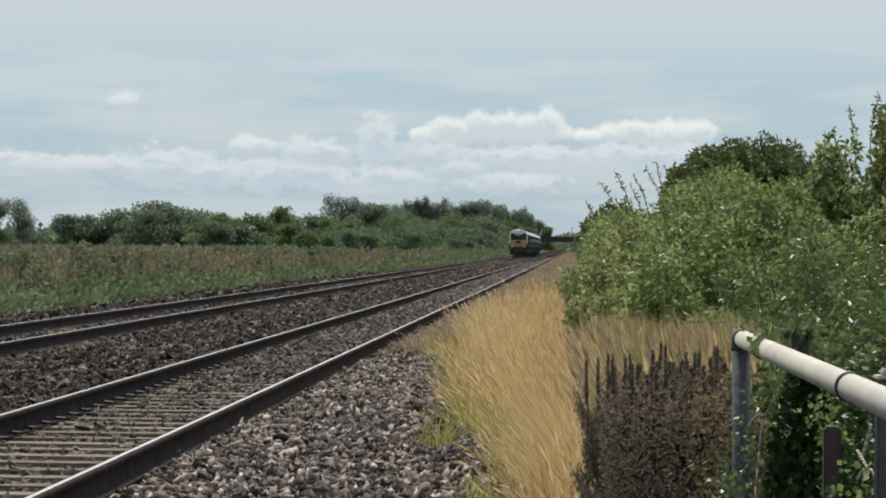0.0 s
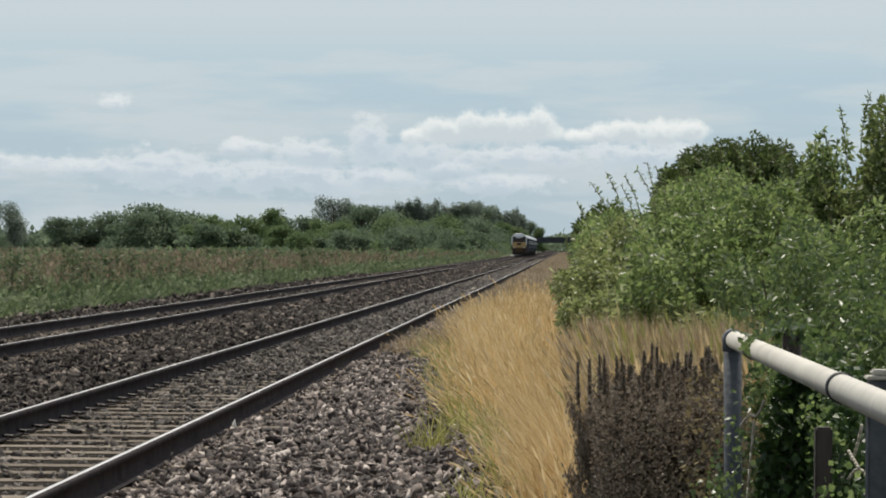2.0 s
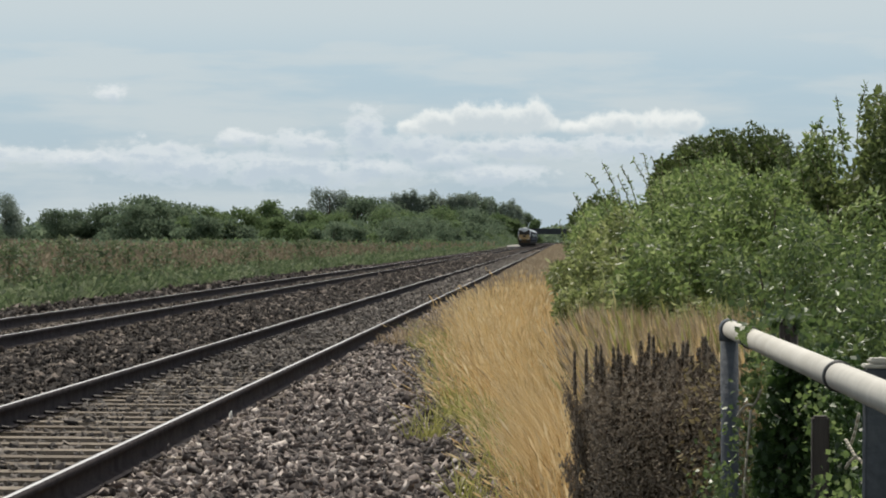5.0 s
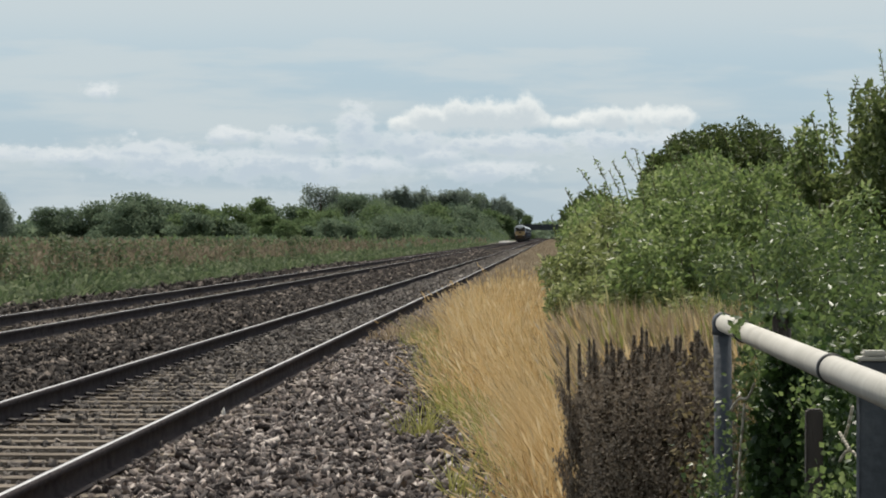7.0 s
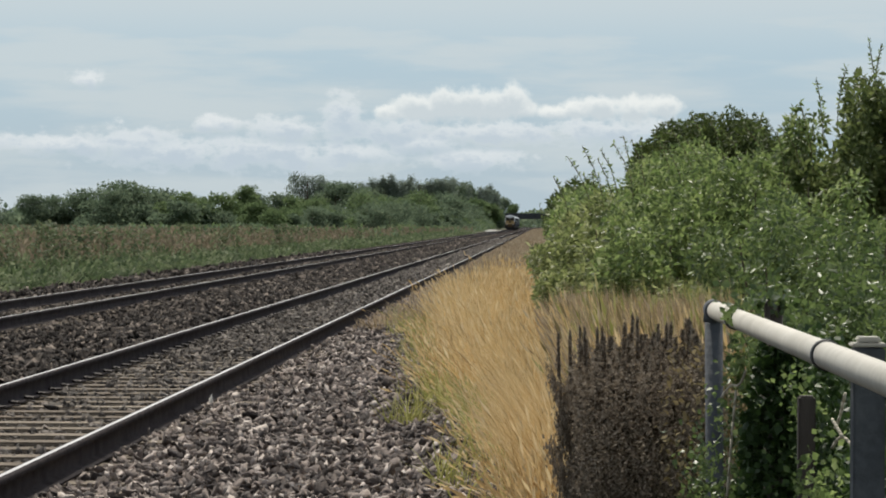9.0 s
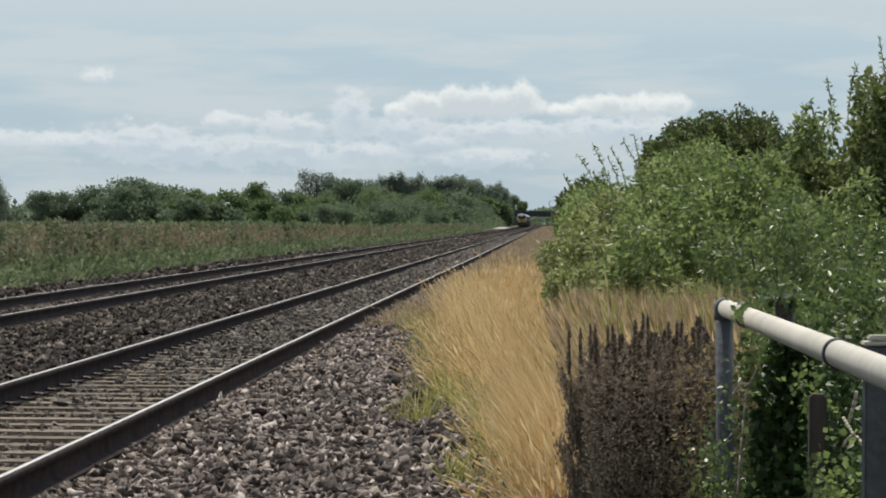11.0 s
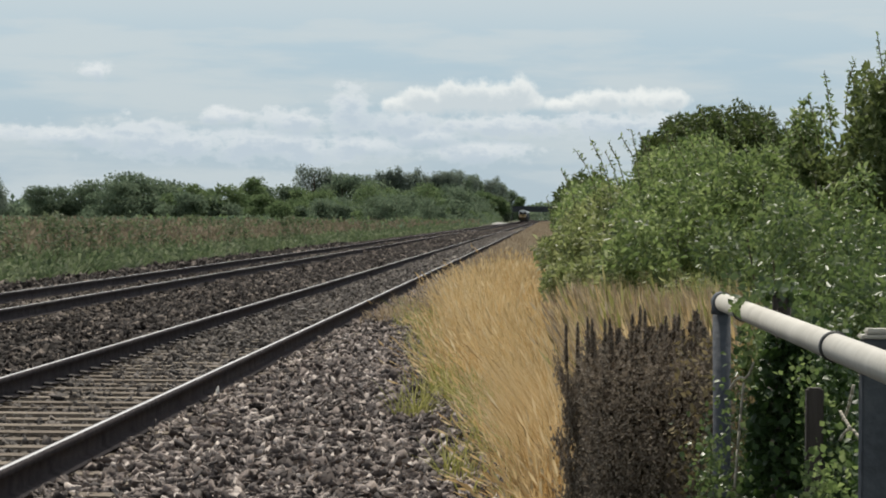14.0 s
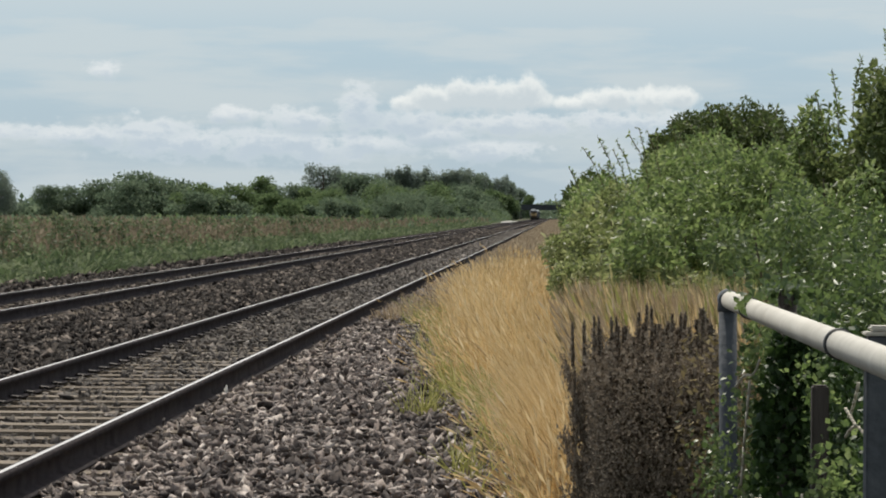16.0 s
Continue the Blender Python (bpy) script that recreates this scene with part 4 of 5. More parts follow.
def make_dock():
    """Dead dock plants: a brown stem, side branches full of seed, and a finger-like spike on top."""
    kinds = []
    for s in range(6):
        bm = bmesh.new()
        rod(bm, (0, 0, 0), (0.012, 0, 0.55), 0.006, 0.005, 6)
        rod(bm, (0.012, 0, 0.55), (0.0, 0.01, 0.99), 0.005, 0.002, 6)
        at, way = [], []
        for j in range(12):
            a, z = j * 2.4 + s, 0.12 + 0.065 * j
            tip = Vector((0.07 * math.cos(a), 0.06 * math.sin(a), z + 0.10))
            rod(bm, (0.01, 0, z), tip, 0.003, 0.0015, 5)
            u = rng.random(150)
            at.append(np.array((0.01, 0, z)) + (np.array(tip) - np.array((0.01, 0, z))) * u[:, None] + rng.normal(0, 0.014, (150, 3)))
        stem = bpy.data.meshes.new("stem")
        bm.to_mesh(stem)
        bm.free()
        stem.materials.append(M_DOCK)
        m = 380
        z = 0.90 + 0.10 * rng.random(m)
        r = 0.008 * np.clip((1.01 - z) / 0.06, 0.2, 1) * (0.75 + 0.25 * np.sin(z * 120 + s))
        a = rng.uniform(0, 6.28, m)
        at.append(np.stack([np.cos(a) * r * rng.random(m) ** 0.5, np.sin(a) * r, z], 1))
        p = np.concatenate(at)
        ln = rng.uniform(0.009, 0.019, len(p)) * np.where(p[:, 2] > 0.9, 0.6, 1.0)
        seed = mesh_of("seed_spike", *leaves(p, rng.normal(size=(len(p), 3)) + np.array([0, 0, 0.5]), ln, ln * 0.8), M_DOCK)
        kinds.append((stem, seed))
    first = []
    for stem, seed in kinds:
        d = tagged(new("dead_dock_plant"), "dead dark brown dock plant with a ragged seed spike", "weed", "dead docks by the fence")
        part("stem", stem, None, d)
        part("seed_spike", seed, None, d)
        first.append(d)
    spots = []
    for i in range(92):
        u = (i * 0.618034) % 1.0
        y = 8.8 + 0.4 * random.random()
        spots.append(((0.108 + 0.35 * u) * y / 9 + random.uniform(-0.006, 0.006), y, 1.105 + 0.04 * u + random.uniform(-0.09, 0.0), 0.6 + min(0.4, 2.5 * u)))
    # the tall ones whose spikes stand free of the mass
    for u in (0.0, 0.05, 0.10, 0.16, 0.25, 0.285, 0.36, 0.41, 0.50, 0.56, 0.63, 0.70, 0.75, 0.83, 0.90, 0.96):
        spots.append((0.045 + 0.42 * u, random.uniform(8.8, 9.1), 1.125 + 0.055 * u + random.uniform(-0.02, 0.03), 0.5 + 0.4 * u))
    for i, (x, y, top, wide) in reversed(list(enumerate(spots))):
        m = Matrix.LocRotScale((x, y, -0.1), Euler((random.uniform(-.03, .03), random.uniform(-.035, .01), random.uniform(0, 6.28))), (wide, wide, top + 0.1))
        if i < 6:
            first[i].matrix_basis = m
        else:
            copy_thing(first[i % 6], m)


def make_dead_tangle():
    """Loose dead seed and leaf caught among the docks, facing the path."""
    k = 14000
    y = rng.uniform(8.5, 8.85, k)
    u = rng.random(k)
    z = 0.45 + (0.60 + 0.07 * np.sin(u * 71) * np.sin(u * 29 + 1)) * rng.random(k) ** 1.1
    p = np.stack([(0.082 + 0.375 * u) * y / 9 + 0.006 * lump(u * 30, z * 30, 1.0), y, z + 0.03 * u], 1)
    ln = rng.uniform(0.006, 0.0145, k)
    tagged(new("dead_weed_tangle", mesh_of("dead_weed_tangle", *leaves(p, rng.normal(size=(k, 3)) + np.array([0, 0, 0.4]), ln, ln * 0.6), M_DOCK)), "brown tangle of dead weed seed among the docks", "weeds", kind="stuff")


def make_rank_grass():
    """Tall green and tawny grass between the docks and the hedge, leaning towards the track."""
    for name, words, n, mat, tall, y0, y1, side in (("rank_grass", "tall rank olive grass under the hedge", 700, M_OLIVE, 1.50, 10.0, 13.4, 0.27), ("tawny_grass", "tawny leaning grass behind the dead docks", 2600, M_VERGE, 1.46, 10.0, 13.4, 0.27), ("rank_grass", "tall green grass under the hedge", 260, M_GREEN_GRASS, 1.56, 10.0, 13.4, 0.27), ("tawny_grass", "pale leaning grass behind the dead docks", 3600, M_STRAW_PALE, 1.42, 10.0, 13.4, 0.27), ("tawny_grass", "faded grass at the hedge's foot", 2600, M_VERGE, 1.40, 13.6, 18.0, 0.16), ("tawny_grass", "pale seeding grass at the hedge's foot", 1500, M_STRAW_PALE, 1.38, 13.6, 18.0, 0.14)):
        y = rng.uniform(y0, y1, n)
        x = rng.uniform(side, side + 0.58, n) * y / 12
        h = tall * rng.uniform(0.8, 1.0, n) + 0.08 * lump(x * 6, y * 2, 1.5)
        lean = np.stack([rng.normal(-0.13, 0.07, n) + 0.05 * lump(x * 8, y, 2.0), rng.normal(0, 0.08, n)], 1)
        root = np.stack([x, y, np.full(n, -0.09)], 1)
        v, f = blades(root, h, rng.uniform(0.0028, 0.0052, n), lean, 0.9)
        tip = root + np.stack([lean[:, 0] * 0.8, lean[:, 1] * 0.8, h * 0.78], 1)
        ln = rng.uniform(0.04, 0.10, n)
        heads = leaves(tip, np.concatenate([lean * 1.4, h[:, None] * 0.5], 1), ln, ln * 0.16)
        tagged(new(name, mesh_of(name, *join((v, f), heads), mat)), words, "grass", kind="stuff")
    k = 420
    x = 0.31 + 0.17 * rng.random(k) ** 0.7
    p = np.stack([x, rng.uniform(8.35, 8.65, k), 0.62 + 0.5 * rng.random(k)], 1)
    ln = rng.uniform(0.012, 0.030, k)
    tagged(new("olive_weeds", mesh_of("olive_weeds", *leaves(p, rng.normal(size=(k, 3)), ln, ln * 0.5), M_OLIVE)), "dull olive weeds among the dead docks", "weeds", kind="stuff")


def make_field_weeds():
    """Tall single weeds that stand out of the grass beside the ballast."""
    first = []
    for s in range(4):
        w = tagged(new("tall_weed"), "tall grey-green leafy weed beside the ballast", "weed", "weeds along the cess")
        bm = bmesh.new()
        rod(bm, (0, 0, 0), (0.03, 0.02, 1.2), 0.014, 0.006, 6)
        for k in range(5):
            rod(bm, (0.015, 0.01, 0.3 + 0.16 * k), (0.25 * math.cos(k * 2.4 + s), 0.25 * math.sin(k * 2.4 + s), 0.55 + 0.17 * k), 0.007, 0.004, 5)
        part("stem", bm, M_STEM, w)
        m = 170
        z = rng.random(m)
        a = rng.uniform(0, 6.28, m)
        r = 0.3 * rng.random(m) ** 0.6 * (1.1 - 0.6 * z)
        p = np.stack([np.cos(a) * r, np.sin(a) * r, 0.1 + 1.15 * z], 1)
        ln = rng.uniform(0.07, 0.15, m)
        part("foliage", mesh_of("foliage", *leaves(p, rng.normal(size=(m, 3)), ln, ln * 0.5), M_WEED), None, w)
        first.append(w)
    for i in range(69, -1, -1):
        y = 58 * (260 / 58) ** random.random()
        x = -random.uniform(12.0, 13.2 + 0.045 * y)
        k = random.uniform(0.7, 1.3)
        m = Matrix.LocRotScale((x, y, -0.1), Euler((0, 0, random.uniform(0, 6.28))), (k * 1.3, k * 1.3, k))
        if i < 4:
            first[i].matrix_basis = m
        else:
            copy_thing(first[i % 4], m)


def make_fence():
    fence = tagged(new("tube_handrail"), "pale galvanised tube handrail on grey steel posts, ivy-grown", "handrail")
    Z, R = 1.2265, 0.0228

    def on(y):
        """The tube's line, slightly off the track's."""
        return 0.426 + 0.01138 * (7.86 - y)

    bm = bmesh.new()
    rod(bm, (on(1.2), 1.2, Z), (on(7.86), 7.86, Z), R, seg=28)
    part("rail_tube", bm, M_GALV, fence, "pale galvanised steel tube", True)
    bm = bmesh.new()
    rod(bm, (on(7.86) + 0.012, 7.86, -0.1), (on(7.86) - 0.001, 7.86, Z + 0.004), R, seg=24)
    part("end_post", bm, M_POST, fence, "grey round steel post", True)
    bm = bmesh.new()
    rod(bm, (on(7.78), 7.78, Z), (on(7.89), 7.89, Z), R + 0.003, seg=28)
    rod(bm, (on(7.86) - 0.001, 7.86, Z - 0.032), (on(7.86), 7.86, Z), R + 0.003, seg=28)
    bmesh.ops.create_uvsphere(bm, u_segments=20, v_segments=10, radius=R + 0.003, matrix=Matrix.Translation((on(7.88), 7.88, Z)))
    part("end_elbow", bm, M_POST, fence, "", True)
    for y in (7.12, 5.12):
        bm = bmesh.new()
        rod(bm, (on(y - 0.012), y - 0.012, Z), (on(y + 0.012), y + 0.012, Z), R + 0.0035, seg=28)
        part("collar", bm, M_BOLT, fence, "dark joint collar", True)
    bm = bmesh.new()
    box(bm, 0.492, 0.543, 5.02, 5.075, -0.1, 1.243, 0.003)
    post = part("square_post", bm, M_POST, fence, "grey square steel post")
    bm = bmesh.new()
    box(bm, 0.489, 0.546, 5.016, 5.079, 1.244, 1.250, 0.002)
    box(bm, 0.498, 0.537, 5.026, 5.069, 1.251, 1.260, 0.003)
    part("post_cap", bm, M_GALV, post)
    bm = bmesh.new()
    box(bm, 0.478, 0.495, 5.04, 5.06, 1.2, 1.236, 0.002)
    part("bracket", bm, M_GALV, fence)
    stake = tagged(new("wooden_stake"), "short rotten brown wooden stake in the ivy", "stake")
    bm = bmesh.new()
    box(bm, 0.502, 0.536, 6.2, 6.24, -0.1, 1.10, 0.004)
    part("shaft", bm, M_STAKE, stake)


def make_ivy():
    stump = tagged(new("old_fence_post"), "old dark timber post smothered in ivy behind the handrail", "post")
    bm = bmesh.new()
    rod(bm, (0.535, 7.25, -0.1), (0.53, 7.25, 1.255), 0.026, 0.022, 14)
    rod(bm, (0.53, 7.25, 1.255), (0.53, 7.25, 1.266), 0.022, 0.015, 14)
    part("shaft", bm, M_STAKE, stump, "", True)
    ivy = tagged(new("ivy"), "dark glossy ivy climbing between the handrail's posts", "ivy")

    def spread(name, p, lo, hi, mat, tilt=(-0.4, -0.5, -0.3), words="", loose=0.7):
        d = rng.normal(size=(len(p), 3)) * loose + np.array(tilt)
        ln = rng.uniform(lo, hi, len(p))
        return tagged(part(name, mesh_of(name, *leaves(p, d, ln, ln * 0.9, 0.15), mat), None, ivy), words, kind="stuff")

    # the column round the old post, and the darker mass behind it
    n = 9000
    a, z = rng.uniform(0, 6.28, n), 0.3 + 0.86 * rng.random(n)
    wide = np.interp(z, [0.3, 0.7, 1.0, 1.15], [1.25, 1.0, 0.8, 0.45]) * (0.75 + 0.3 * rng.random(n)) * (1 + 0.25 * lump(a * 2, z * 9, 1.0))
    column = np.stack([0.545 + np.cos(a) * 0.085 * wide, 7.25 + np.sin(a) * 0.22 * wide, z], 1)
    m = 9000
    y = rng.uniform(7.3, 8.9, m)
    z = 0.35 + 0.8 * rng.random(m)
    behind = np.stack([0.60 + 0.16 * rng.random(m) + 0.035 * lump(y * 4, z * 9, 1.0), y, z], 1)
    m = 2600
    y = rng.uniform(5.5, 6.9, m)
    z = 0.35 + 0.72 * rng.random(m)
    near = np.stack([0.64 + 0.12 * rng.random(m) + 0.035 * lump(y * 4, z * 9, 1.0), y, z], 1)
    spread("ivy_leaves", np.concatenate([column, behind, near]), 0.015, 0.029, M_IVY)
    # sprigs, sunlight put into their lighter leaf colours: at the end post's foot, on the column's edge, over the tube
    # and by the square post
    def clump(n, x, y, z, rx, ry, rz):
        return rng.normal(size=(n, 3)) * np.array((rx, ry, rz)) * 0.5 + np.array((x, y, z))
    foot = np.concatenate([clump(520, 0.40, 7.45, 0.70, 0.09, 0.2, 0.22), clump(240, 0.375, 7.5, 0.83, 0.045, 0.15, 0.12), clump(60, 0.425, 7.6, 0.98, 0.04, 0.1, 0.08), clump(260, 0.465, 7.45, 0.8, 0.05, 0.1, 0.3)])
    spread("foot_sprig", foot, 0.010, 0.021, M_LEAF_SHADED, (0, 0, 0), "green sprigs at the post's foot, coloured to look lit", 1.0)
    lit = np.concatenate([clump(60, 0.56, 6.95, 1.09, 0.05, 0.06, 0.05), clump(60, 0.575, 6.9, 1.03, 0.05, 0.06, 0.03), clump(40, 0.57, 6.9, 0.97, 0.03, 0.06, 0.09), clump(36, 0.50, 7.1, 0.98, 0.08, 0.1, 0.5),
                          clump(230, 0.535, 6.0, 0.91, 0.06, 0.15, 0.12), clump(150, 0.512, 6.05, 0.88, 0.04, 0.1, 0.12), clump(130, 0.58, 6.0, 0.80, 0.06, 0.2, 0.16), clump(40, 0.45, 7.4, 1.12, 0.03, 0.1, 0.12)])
    spread("sunlit_colour_sprig", lit, 0.010, 0.021, M_HEDGE, (0, 0, 0), "ivy sprigs coloured yellow-green to look sunlit", 1.0)
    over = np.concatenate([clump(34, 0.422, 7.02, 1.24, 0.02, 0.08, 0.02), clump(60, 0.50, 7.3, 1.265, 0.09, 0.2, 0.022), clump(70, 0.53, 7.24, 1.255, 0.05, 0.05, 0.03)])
    spread("ivy_sprig", over, 0.014, 0.027, M_LEAF_SHADED, (0, 0, 0), "ivy sprigs trailing over the tube", 1.0)
    # bare pale vines, each a short arc: start, end, sag
    for a, b, sag in (((0.42, 7.4, 1.03), (0.452, 7.35, 1.06), 0.012), ((0.452, 7.35, 1.06), (0.47, 7.3, 1.10), -0.008), ((0.485, 7.2, 1.06), (0.545, 7.1, 1.055), -0.02), ((0.45, 7.35, 1.05), (0.43, 7.35, 0.80), 0.01),
                      ((0.545, 5.95, 1.015), (0.578, 5.9, 1.02), 0.02), ((0.555, 6.0, 1.05), (0.57, 5.95, 1.12), -0.01), ((0.56, 5.9, 1.04), (0.545, 5.95, 1.07), 0.0), ((0.552, 5.8, 1.165), (0.565, 5.75, 1.14), 0.012),
                      ((0.44, 7.0, 0.80), (0.50, 6.9, 0.72), 0.03), ((0.53, 6.8, 0.83), (0.54, 6.8, 0.70), 0.01)):
        a, b = Vector(a), Vector(b)
        pts = [a.lerp(b, k / 6) + Vector((0, 0, 4 * sag * (k / 6) * (1 - k / 6))) for k in range(7)]
        bm = bmesh.new()
        for q, r in zip(pts, pts[1:]):
            rod(bm, q, r, 0.0032, 0.003, 6)
        part("vine", bm, M_VINE, ivy, "bare pale vine", True)


def make_bridge():
    bridge = tagged(new("road_bridge"), "dark girder road bridge on brick abutments across the line", "bridge")
    y = 1500
    for name, x0, x1, z0, z1, m in (("abutment", -27.5, -16.5, -0.1, 4.3, M_BRIDGE), ("abutment", 8, 20, -0.1, 4.3, M_BRIDGE)):
        bm = bmesh.new()
        box(bm, x0, x1, y - 5, y + 5, z0, z1, 0.1)
        part(name, bm, m, bridge)
    for x0, x1 in ((-90, -20), (18, 90)):
        bm = bmesh.new()
        bmesh.ops.create_grid(bm, x_segments=14, y_segments=8, size=0.5)
        for q in bm.verts:
            u, w = q.co.x + 0.5, q.co.y * 2
            k = u if x0 < 0 else 1 - u
            q.co = Vector((x0 + (x1 - x0) * u, y + w * 16, -0.12 + 5.4 * min(1, k * 1.3) * max(0, min(1, (1 - abs(w)) * 1.9)) + random.uniform(-0.1, 0.1)))
        part("embankment", bm, M_GROUND, bridge, "grassy approach bank")
    bm = bmesh.new()
    box(bm, -28, 20, y - 5.2, y + 5.2, 4.3, 5.4, 0.05)
    part("deck", bm, M_GIRDER, bridge)
    for yy in (y - 5.3, y + 5.1):
        bm = bmesh.new()
        box(bm, -28, 20, yy, yy + 0.25, 5.4, 7.0, 0.04)
        for i in range(13):
            box(bm, -26.6 + i * 3.6, -26.3 + i * 3.6, yy - 0.1, yy + 0.35, 5.4, 7.15, 0.02)
        part("parapet", bm, M_GIRDER, bridge)


def make_horizon_woods():
    """Dark woods closing the distance behind the bridge and all along the skyline."""
    n = 34000
    x = rng.uniform(-420, 60, n) * rng.random(n) ** 0.5
    y = 1750 + 250 * rng.random(n)
    h = (7 + 3 * lump(x, y * 0, 0.05)) * rng.random(n) ** 0.7
    k = rng.random(n) < 0.4
    y = np.where(k, rng.uniform(900, 980, n), y)
    x = np.where(k, rng.uniform(-250, -45, n), x)
    h = np.where(k, h * 0.62, h)
    ln = rng.uniform(1.2, 2.6, n)
    tagged(new("distant_woods", mesh_of("distant_woods", *leaves(np.stack([x, y, h], 1), rng.normal(size=(n, 3)), ln, ln * 0.7), M_FAR_HAZE[0])), "dark distant woods closing the skyline", "woods", kind="stuff")


# ---- train ----


def body_section():
    """Half outline of a coach, bottom to roof crown: half width, height over the rail."""
    return [(1.30, 1.0), (1.36, 1.5), (1.36, 2.2), (1.30, 3.0), (1.16, 3.40), (0.85, 3.70), (0.45, 3.84), (0.0, 3.88)]


def swept(outline, y0, y1):
    """A shell swept along the track from an open outline, closed at both ends."""
    bm = bmesh.new()
    pts = [(a, b) for a, b in outline] + [(-a, b) for a, b in reversed(outline) if a > 0]
    rings = []
    for y, s in ((y0, 0.97), (y0 + 0.5, 1.0), (y1 - 0.5, 1.0), (y1, 0.97)):
        rings.append([bm.verts.new((a * s, y, b)) for a, b in pts])
    for r, q in zip(rings, rings[1:]):
        for i in range(len(pts) - 1):
            bm.faces.new((r[i], r[i + 1], q[i + 1], q[i]))
        bm.faces.new((r[-1], r[0], q[0], q[-1]))
    bm.faces.new(rings[0])
    bm.faces.new(list(reversed(rings[-1])))
    bmesh.ops.recalc_face_normals(bm, faces=bm.faces)
    return bm


def bogie(parent, y):
    bm = bmesh.new()
    box(bm, -1.15, -0.95, y - 1.7, y + 1.7, 0.45, 0.8, 0.04)
    box(bm, 0.95, 1.15, y - 1.7, y + 1.7, 0.45, 0.8, 0.04)
    box(bm, -1.0, 1.0, y - 0.3, y + 0.3, 0.4, 0.75, 0.04)
    b = part("bogie", bm, M_UNDER, parent)
    for yy in (y - 1.3, y + 1.3):
        bm = bmesh.new()
        for x in (-0.82, 0.68):
            rod(bm, (x, yy, 0.46), (x + 0.14, yy, 0.46), 0.46, seg=20)
        rod(bm, (-0.7, yy, 0.46), (0.7, yy, 0.46), 0.08, seg=10)
        part("wheelset", bm, M_UNDER, b)


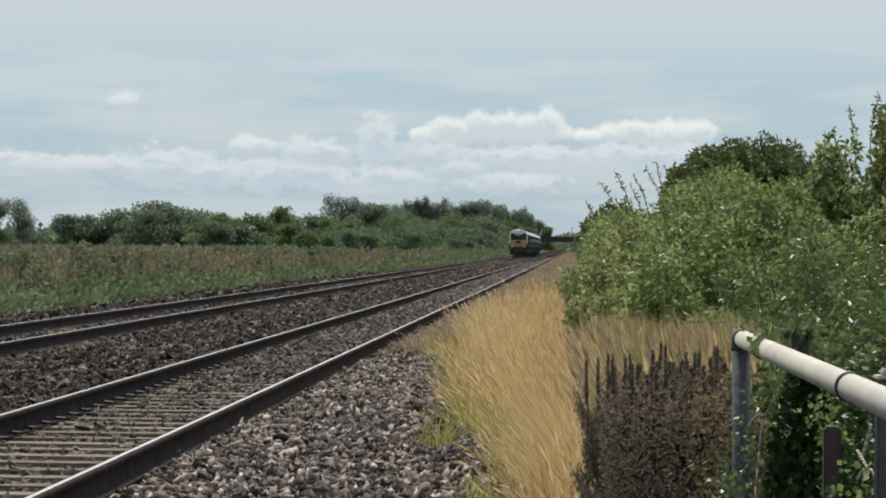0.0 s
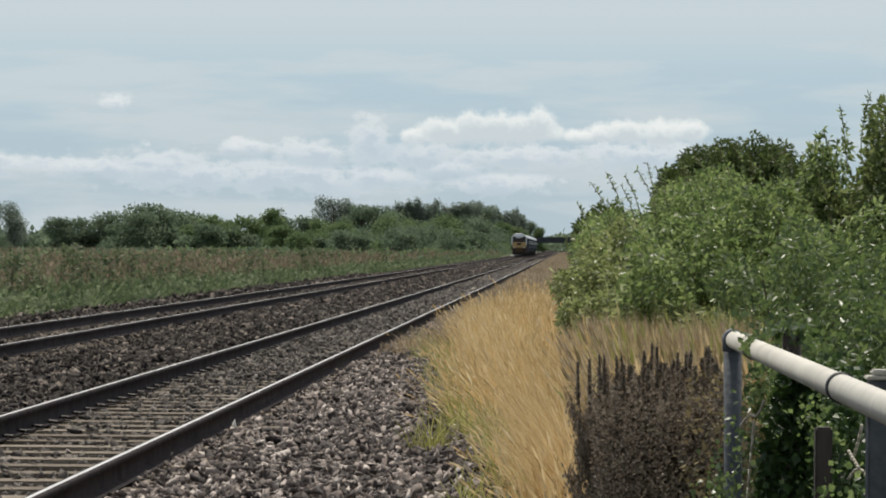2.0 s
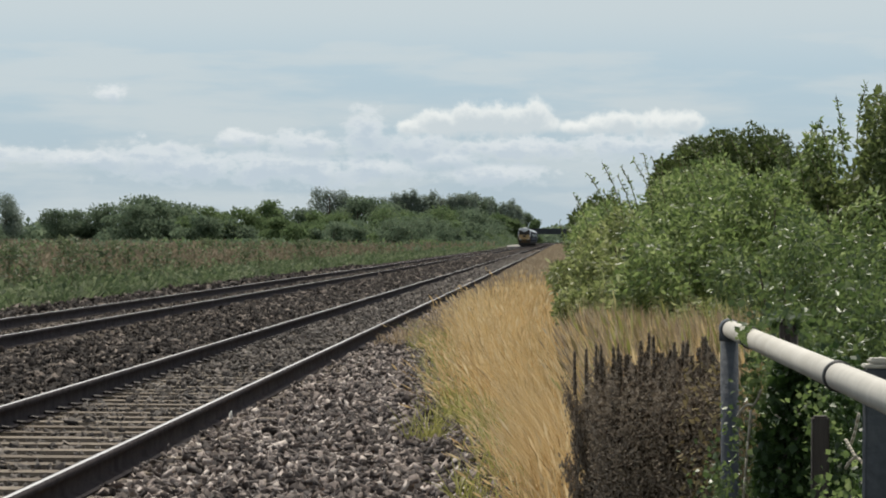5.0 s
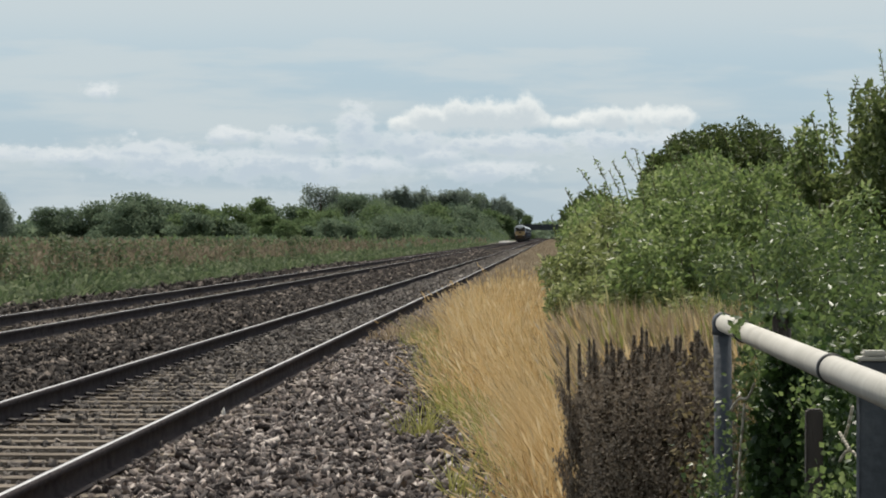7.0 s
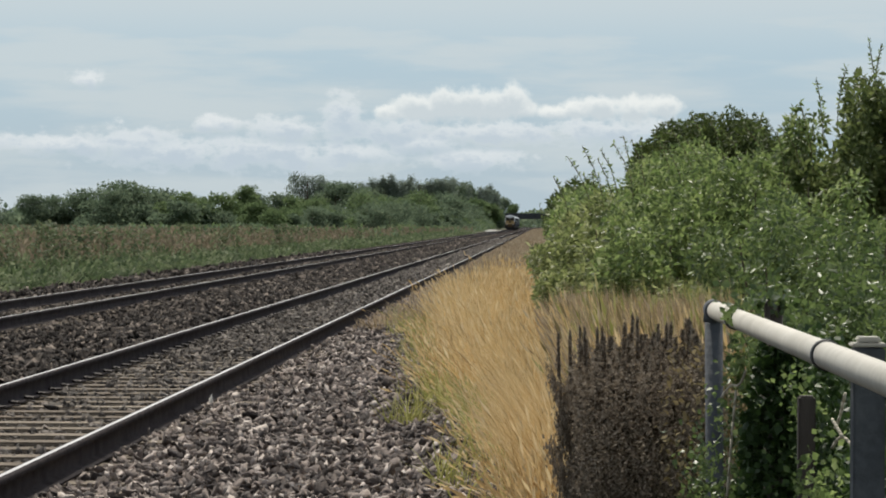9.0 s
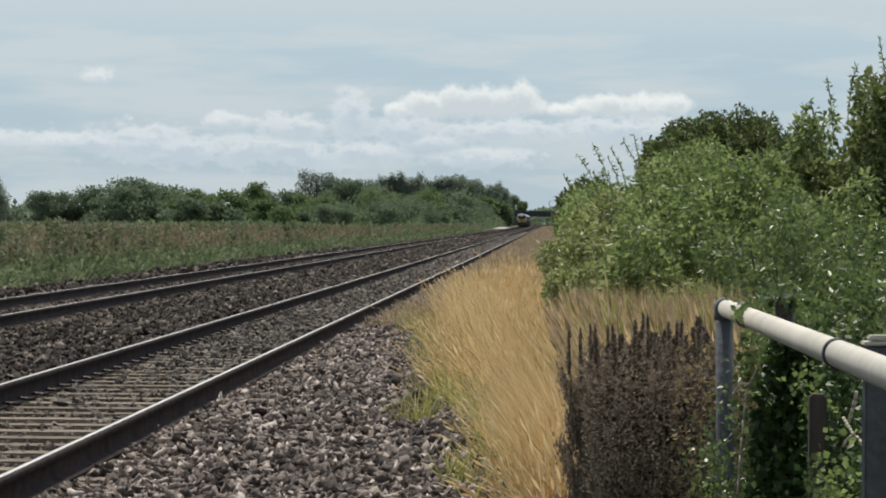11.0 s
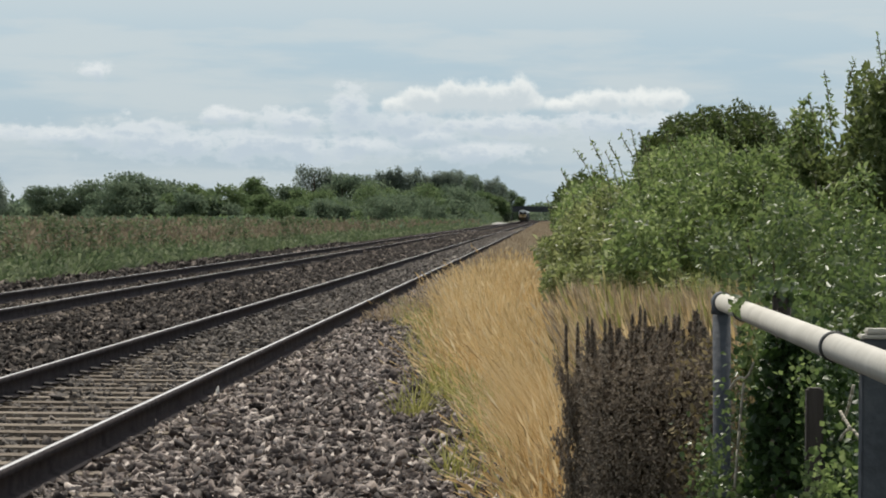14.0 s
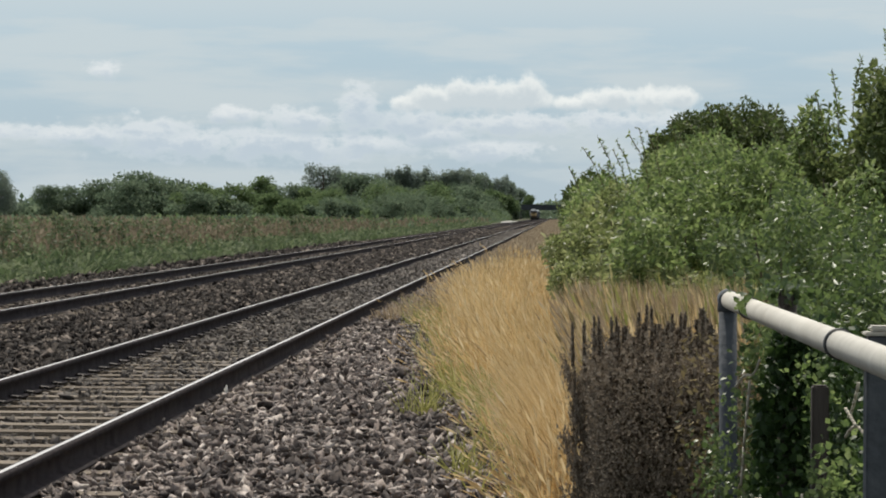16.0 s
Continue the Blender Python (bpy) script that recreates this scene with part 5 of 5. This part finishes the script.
def make_vehicle(tail):
    """One vehicle, its rear end at y = 0, running towards +y; z = 0 at the rail top."""
    label = "dark driving vehicle with a yellow end and white roof" if tail else "dark blue and grey passenger coach with a silver roof"
    v = tagged(new("train_driving_vehicle" if tail else "train_coach"), label, "train", "departing train")
    sec = body_section()
    L = 22.4
    part("body", swept(sec[:4] + [(1.24, 3.15)], 0.0, L), M_NAVY, v)
    part("roof", swept([(1.27, 3.151)] + sec[4:], 0.03, L - 0.03), M_WHITE_ROOF, v, "silver-white curved roof")
    bm = bmesh.new()
    box(bm, -1.2, 1.2, 0.4, L - 0.4, 0.75, 1.0, 0.05)
    box(bm, -1.1, 1.1, 8, 14.5, 0.4, 0.8, 0.05)
    part("underframe", bm, M_UNDER, v)
    for y in (3.6, L - 3.6):
        bogie(v, y)
    for s in (-1, 1):
        bm = bmesh.new()
        x = s * 1.366
        box(bm, min(x, x - s * 0.02), max(x, x - s * 0.02), 1.6, L - 1.6, 1.35, 1.75, 0.004)
        part("waist_band", bm, M_GREYSIDE if not tail else M_NAVY, v)
        for i in range(0 if tail else 9):
            bm = bmesh.new()
            box(bm, s * 1.345 - 0.015, s * 1.345 + 0.015, 2.2 + i * 2.0, 3.7 + i * 2.0, 1.95, 2.65, 0.01)
            part("window", bm, M_DARKGLASS, v)
        if tail:
            bm = bmesh.new()
            box(bm, s * 1.345 - 0.015, s * 1.345 + 0.015, 0.9, 1.6, 1.9, 2.7, 0.01)
            part("window", bm, M_DARKGLASS, v)
    if tail:
        bm = bmesh.new()
        box(bm, -1.2, 1.2, -0.12, 0.02, 1.42, 2.38, 0.06)
        part("end_panel", bm, M_YELLOW, v, "yellow warning panel")
        for x0, x1 in ((-1.12, -0.04), (0.04, 1.12)):
            bm = bmesh.new()
            box(bm, x0, x1, -0.06, 0.03, 2.42, 3.35, 0.05)
            part("windscreen", bm, M_SCREEN, v)
        for x in (-1.22, 1.22):
            bm = bmesh.new()
            box(bm, x - 0.1, x + 0.1, -0.1, 0.25, 1.9, 3.2, 0.03)
            part("corner_pillar", bm, M_WHITE_ROOF, v, "silver corner pillar")
        bm = bmesh.new()
        box(bm, -0.36, 0.36, -0.2, -0.1, 1.9, 2.25, 0.03)
        part("coupling_cover", bm, M_UNDER, v)
        bm = bmesh.new()
        box(bm, -1.22, 1.22, -0.1, 0.25, 0.72, 1.40, 0.06)
        part("lower_panel", bm, M_AMBER, v, "grimy amber lower end panel")
        bm = bmesh.new()
        box(bm, -1.2, 1.2, -0.14, 0.3, 0.22, 0.71, 0.06)
        part("skirt", bm, M_UNDER, v, "sooty black skirt")
        for x in (-0.85, 0.85):
            bm = bmesh.new()
            rod(bm, (x, -0.55, 1.05), (x, -0.1, 1.05), 0.12, seg=14)
            rod(bm, (x, -0.62, 1.05), (x, -0.55, 1.05), 0.24, seg=18)
            part("buffer", bm, M_UNDER, v)
            bm = bmesh.new()
            rod(bm, (x, -0.15, 1.45), (x, -0.1, 1.45), 0.13, seg=14)
            part("lamp", bm, M_WHITE_ROOF, v)
        bm = bmesh.new()
        bmesh.ops.create_uvsphere(bm, u_segments=24, v_segments=12, radius=1, matrix=Matrix.Translation((0, 0.5, 3.32)) @ Matrix.Diagonal((1.18, 0.66, 0.60, 1)))
        part("roof_dome", bm, M_WHITE_ROOF, v, "white domed roof end", True)
    return v


make_far_trees()
make_field()
make_straw()
make_hedge()
make_dock()
make_dead_tangle()
make_rank_grass()
make_field_weeds()
make_fence()
make_ivy()
make_bridge()
make_horizon_woods()
make_ballast()

TRAIN = [make_vehicle(True), make_vehicle(False)]
for _i in range(6):
    TRAIN.append(copy_thing(TRAIN[1], Matrix.Identity(4)))


def motions():
    """The train runs away from the camera along the far track at a steady 42 m/s."""
    mid = sum(FAR_RAILS) / 2
    for i, v in enumerate(TRAIN):
        walk(v, [(t, pose(mid, 447 + 42.0 * t + 22.9 * i, RAIL_TOP)) for t in (0, 4, 8, 12, 16)])


motions()
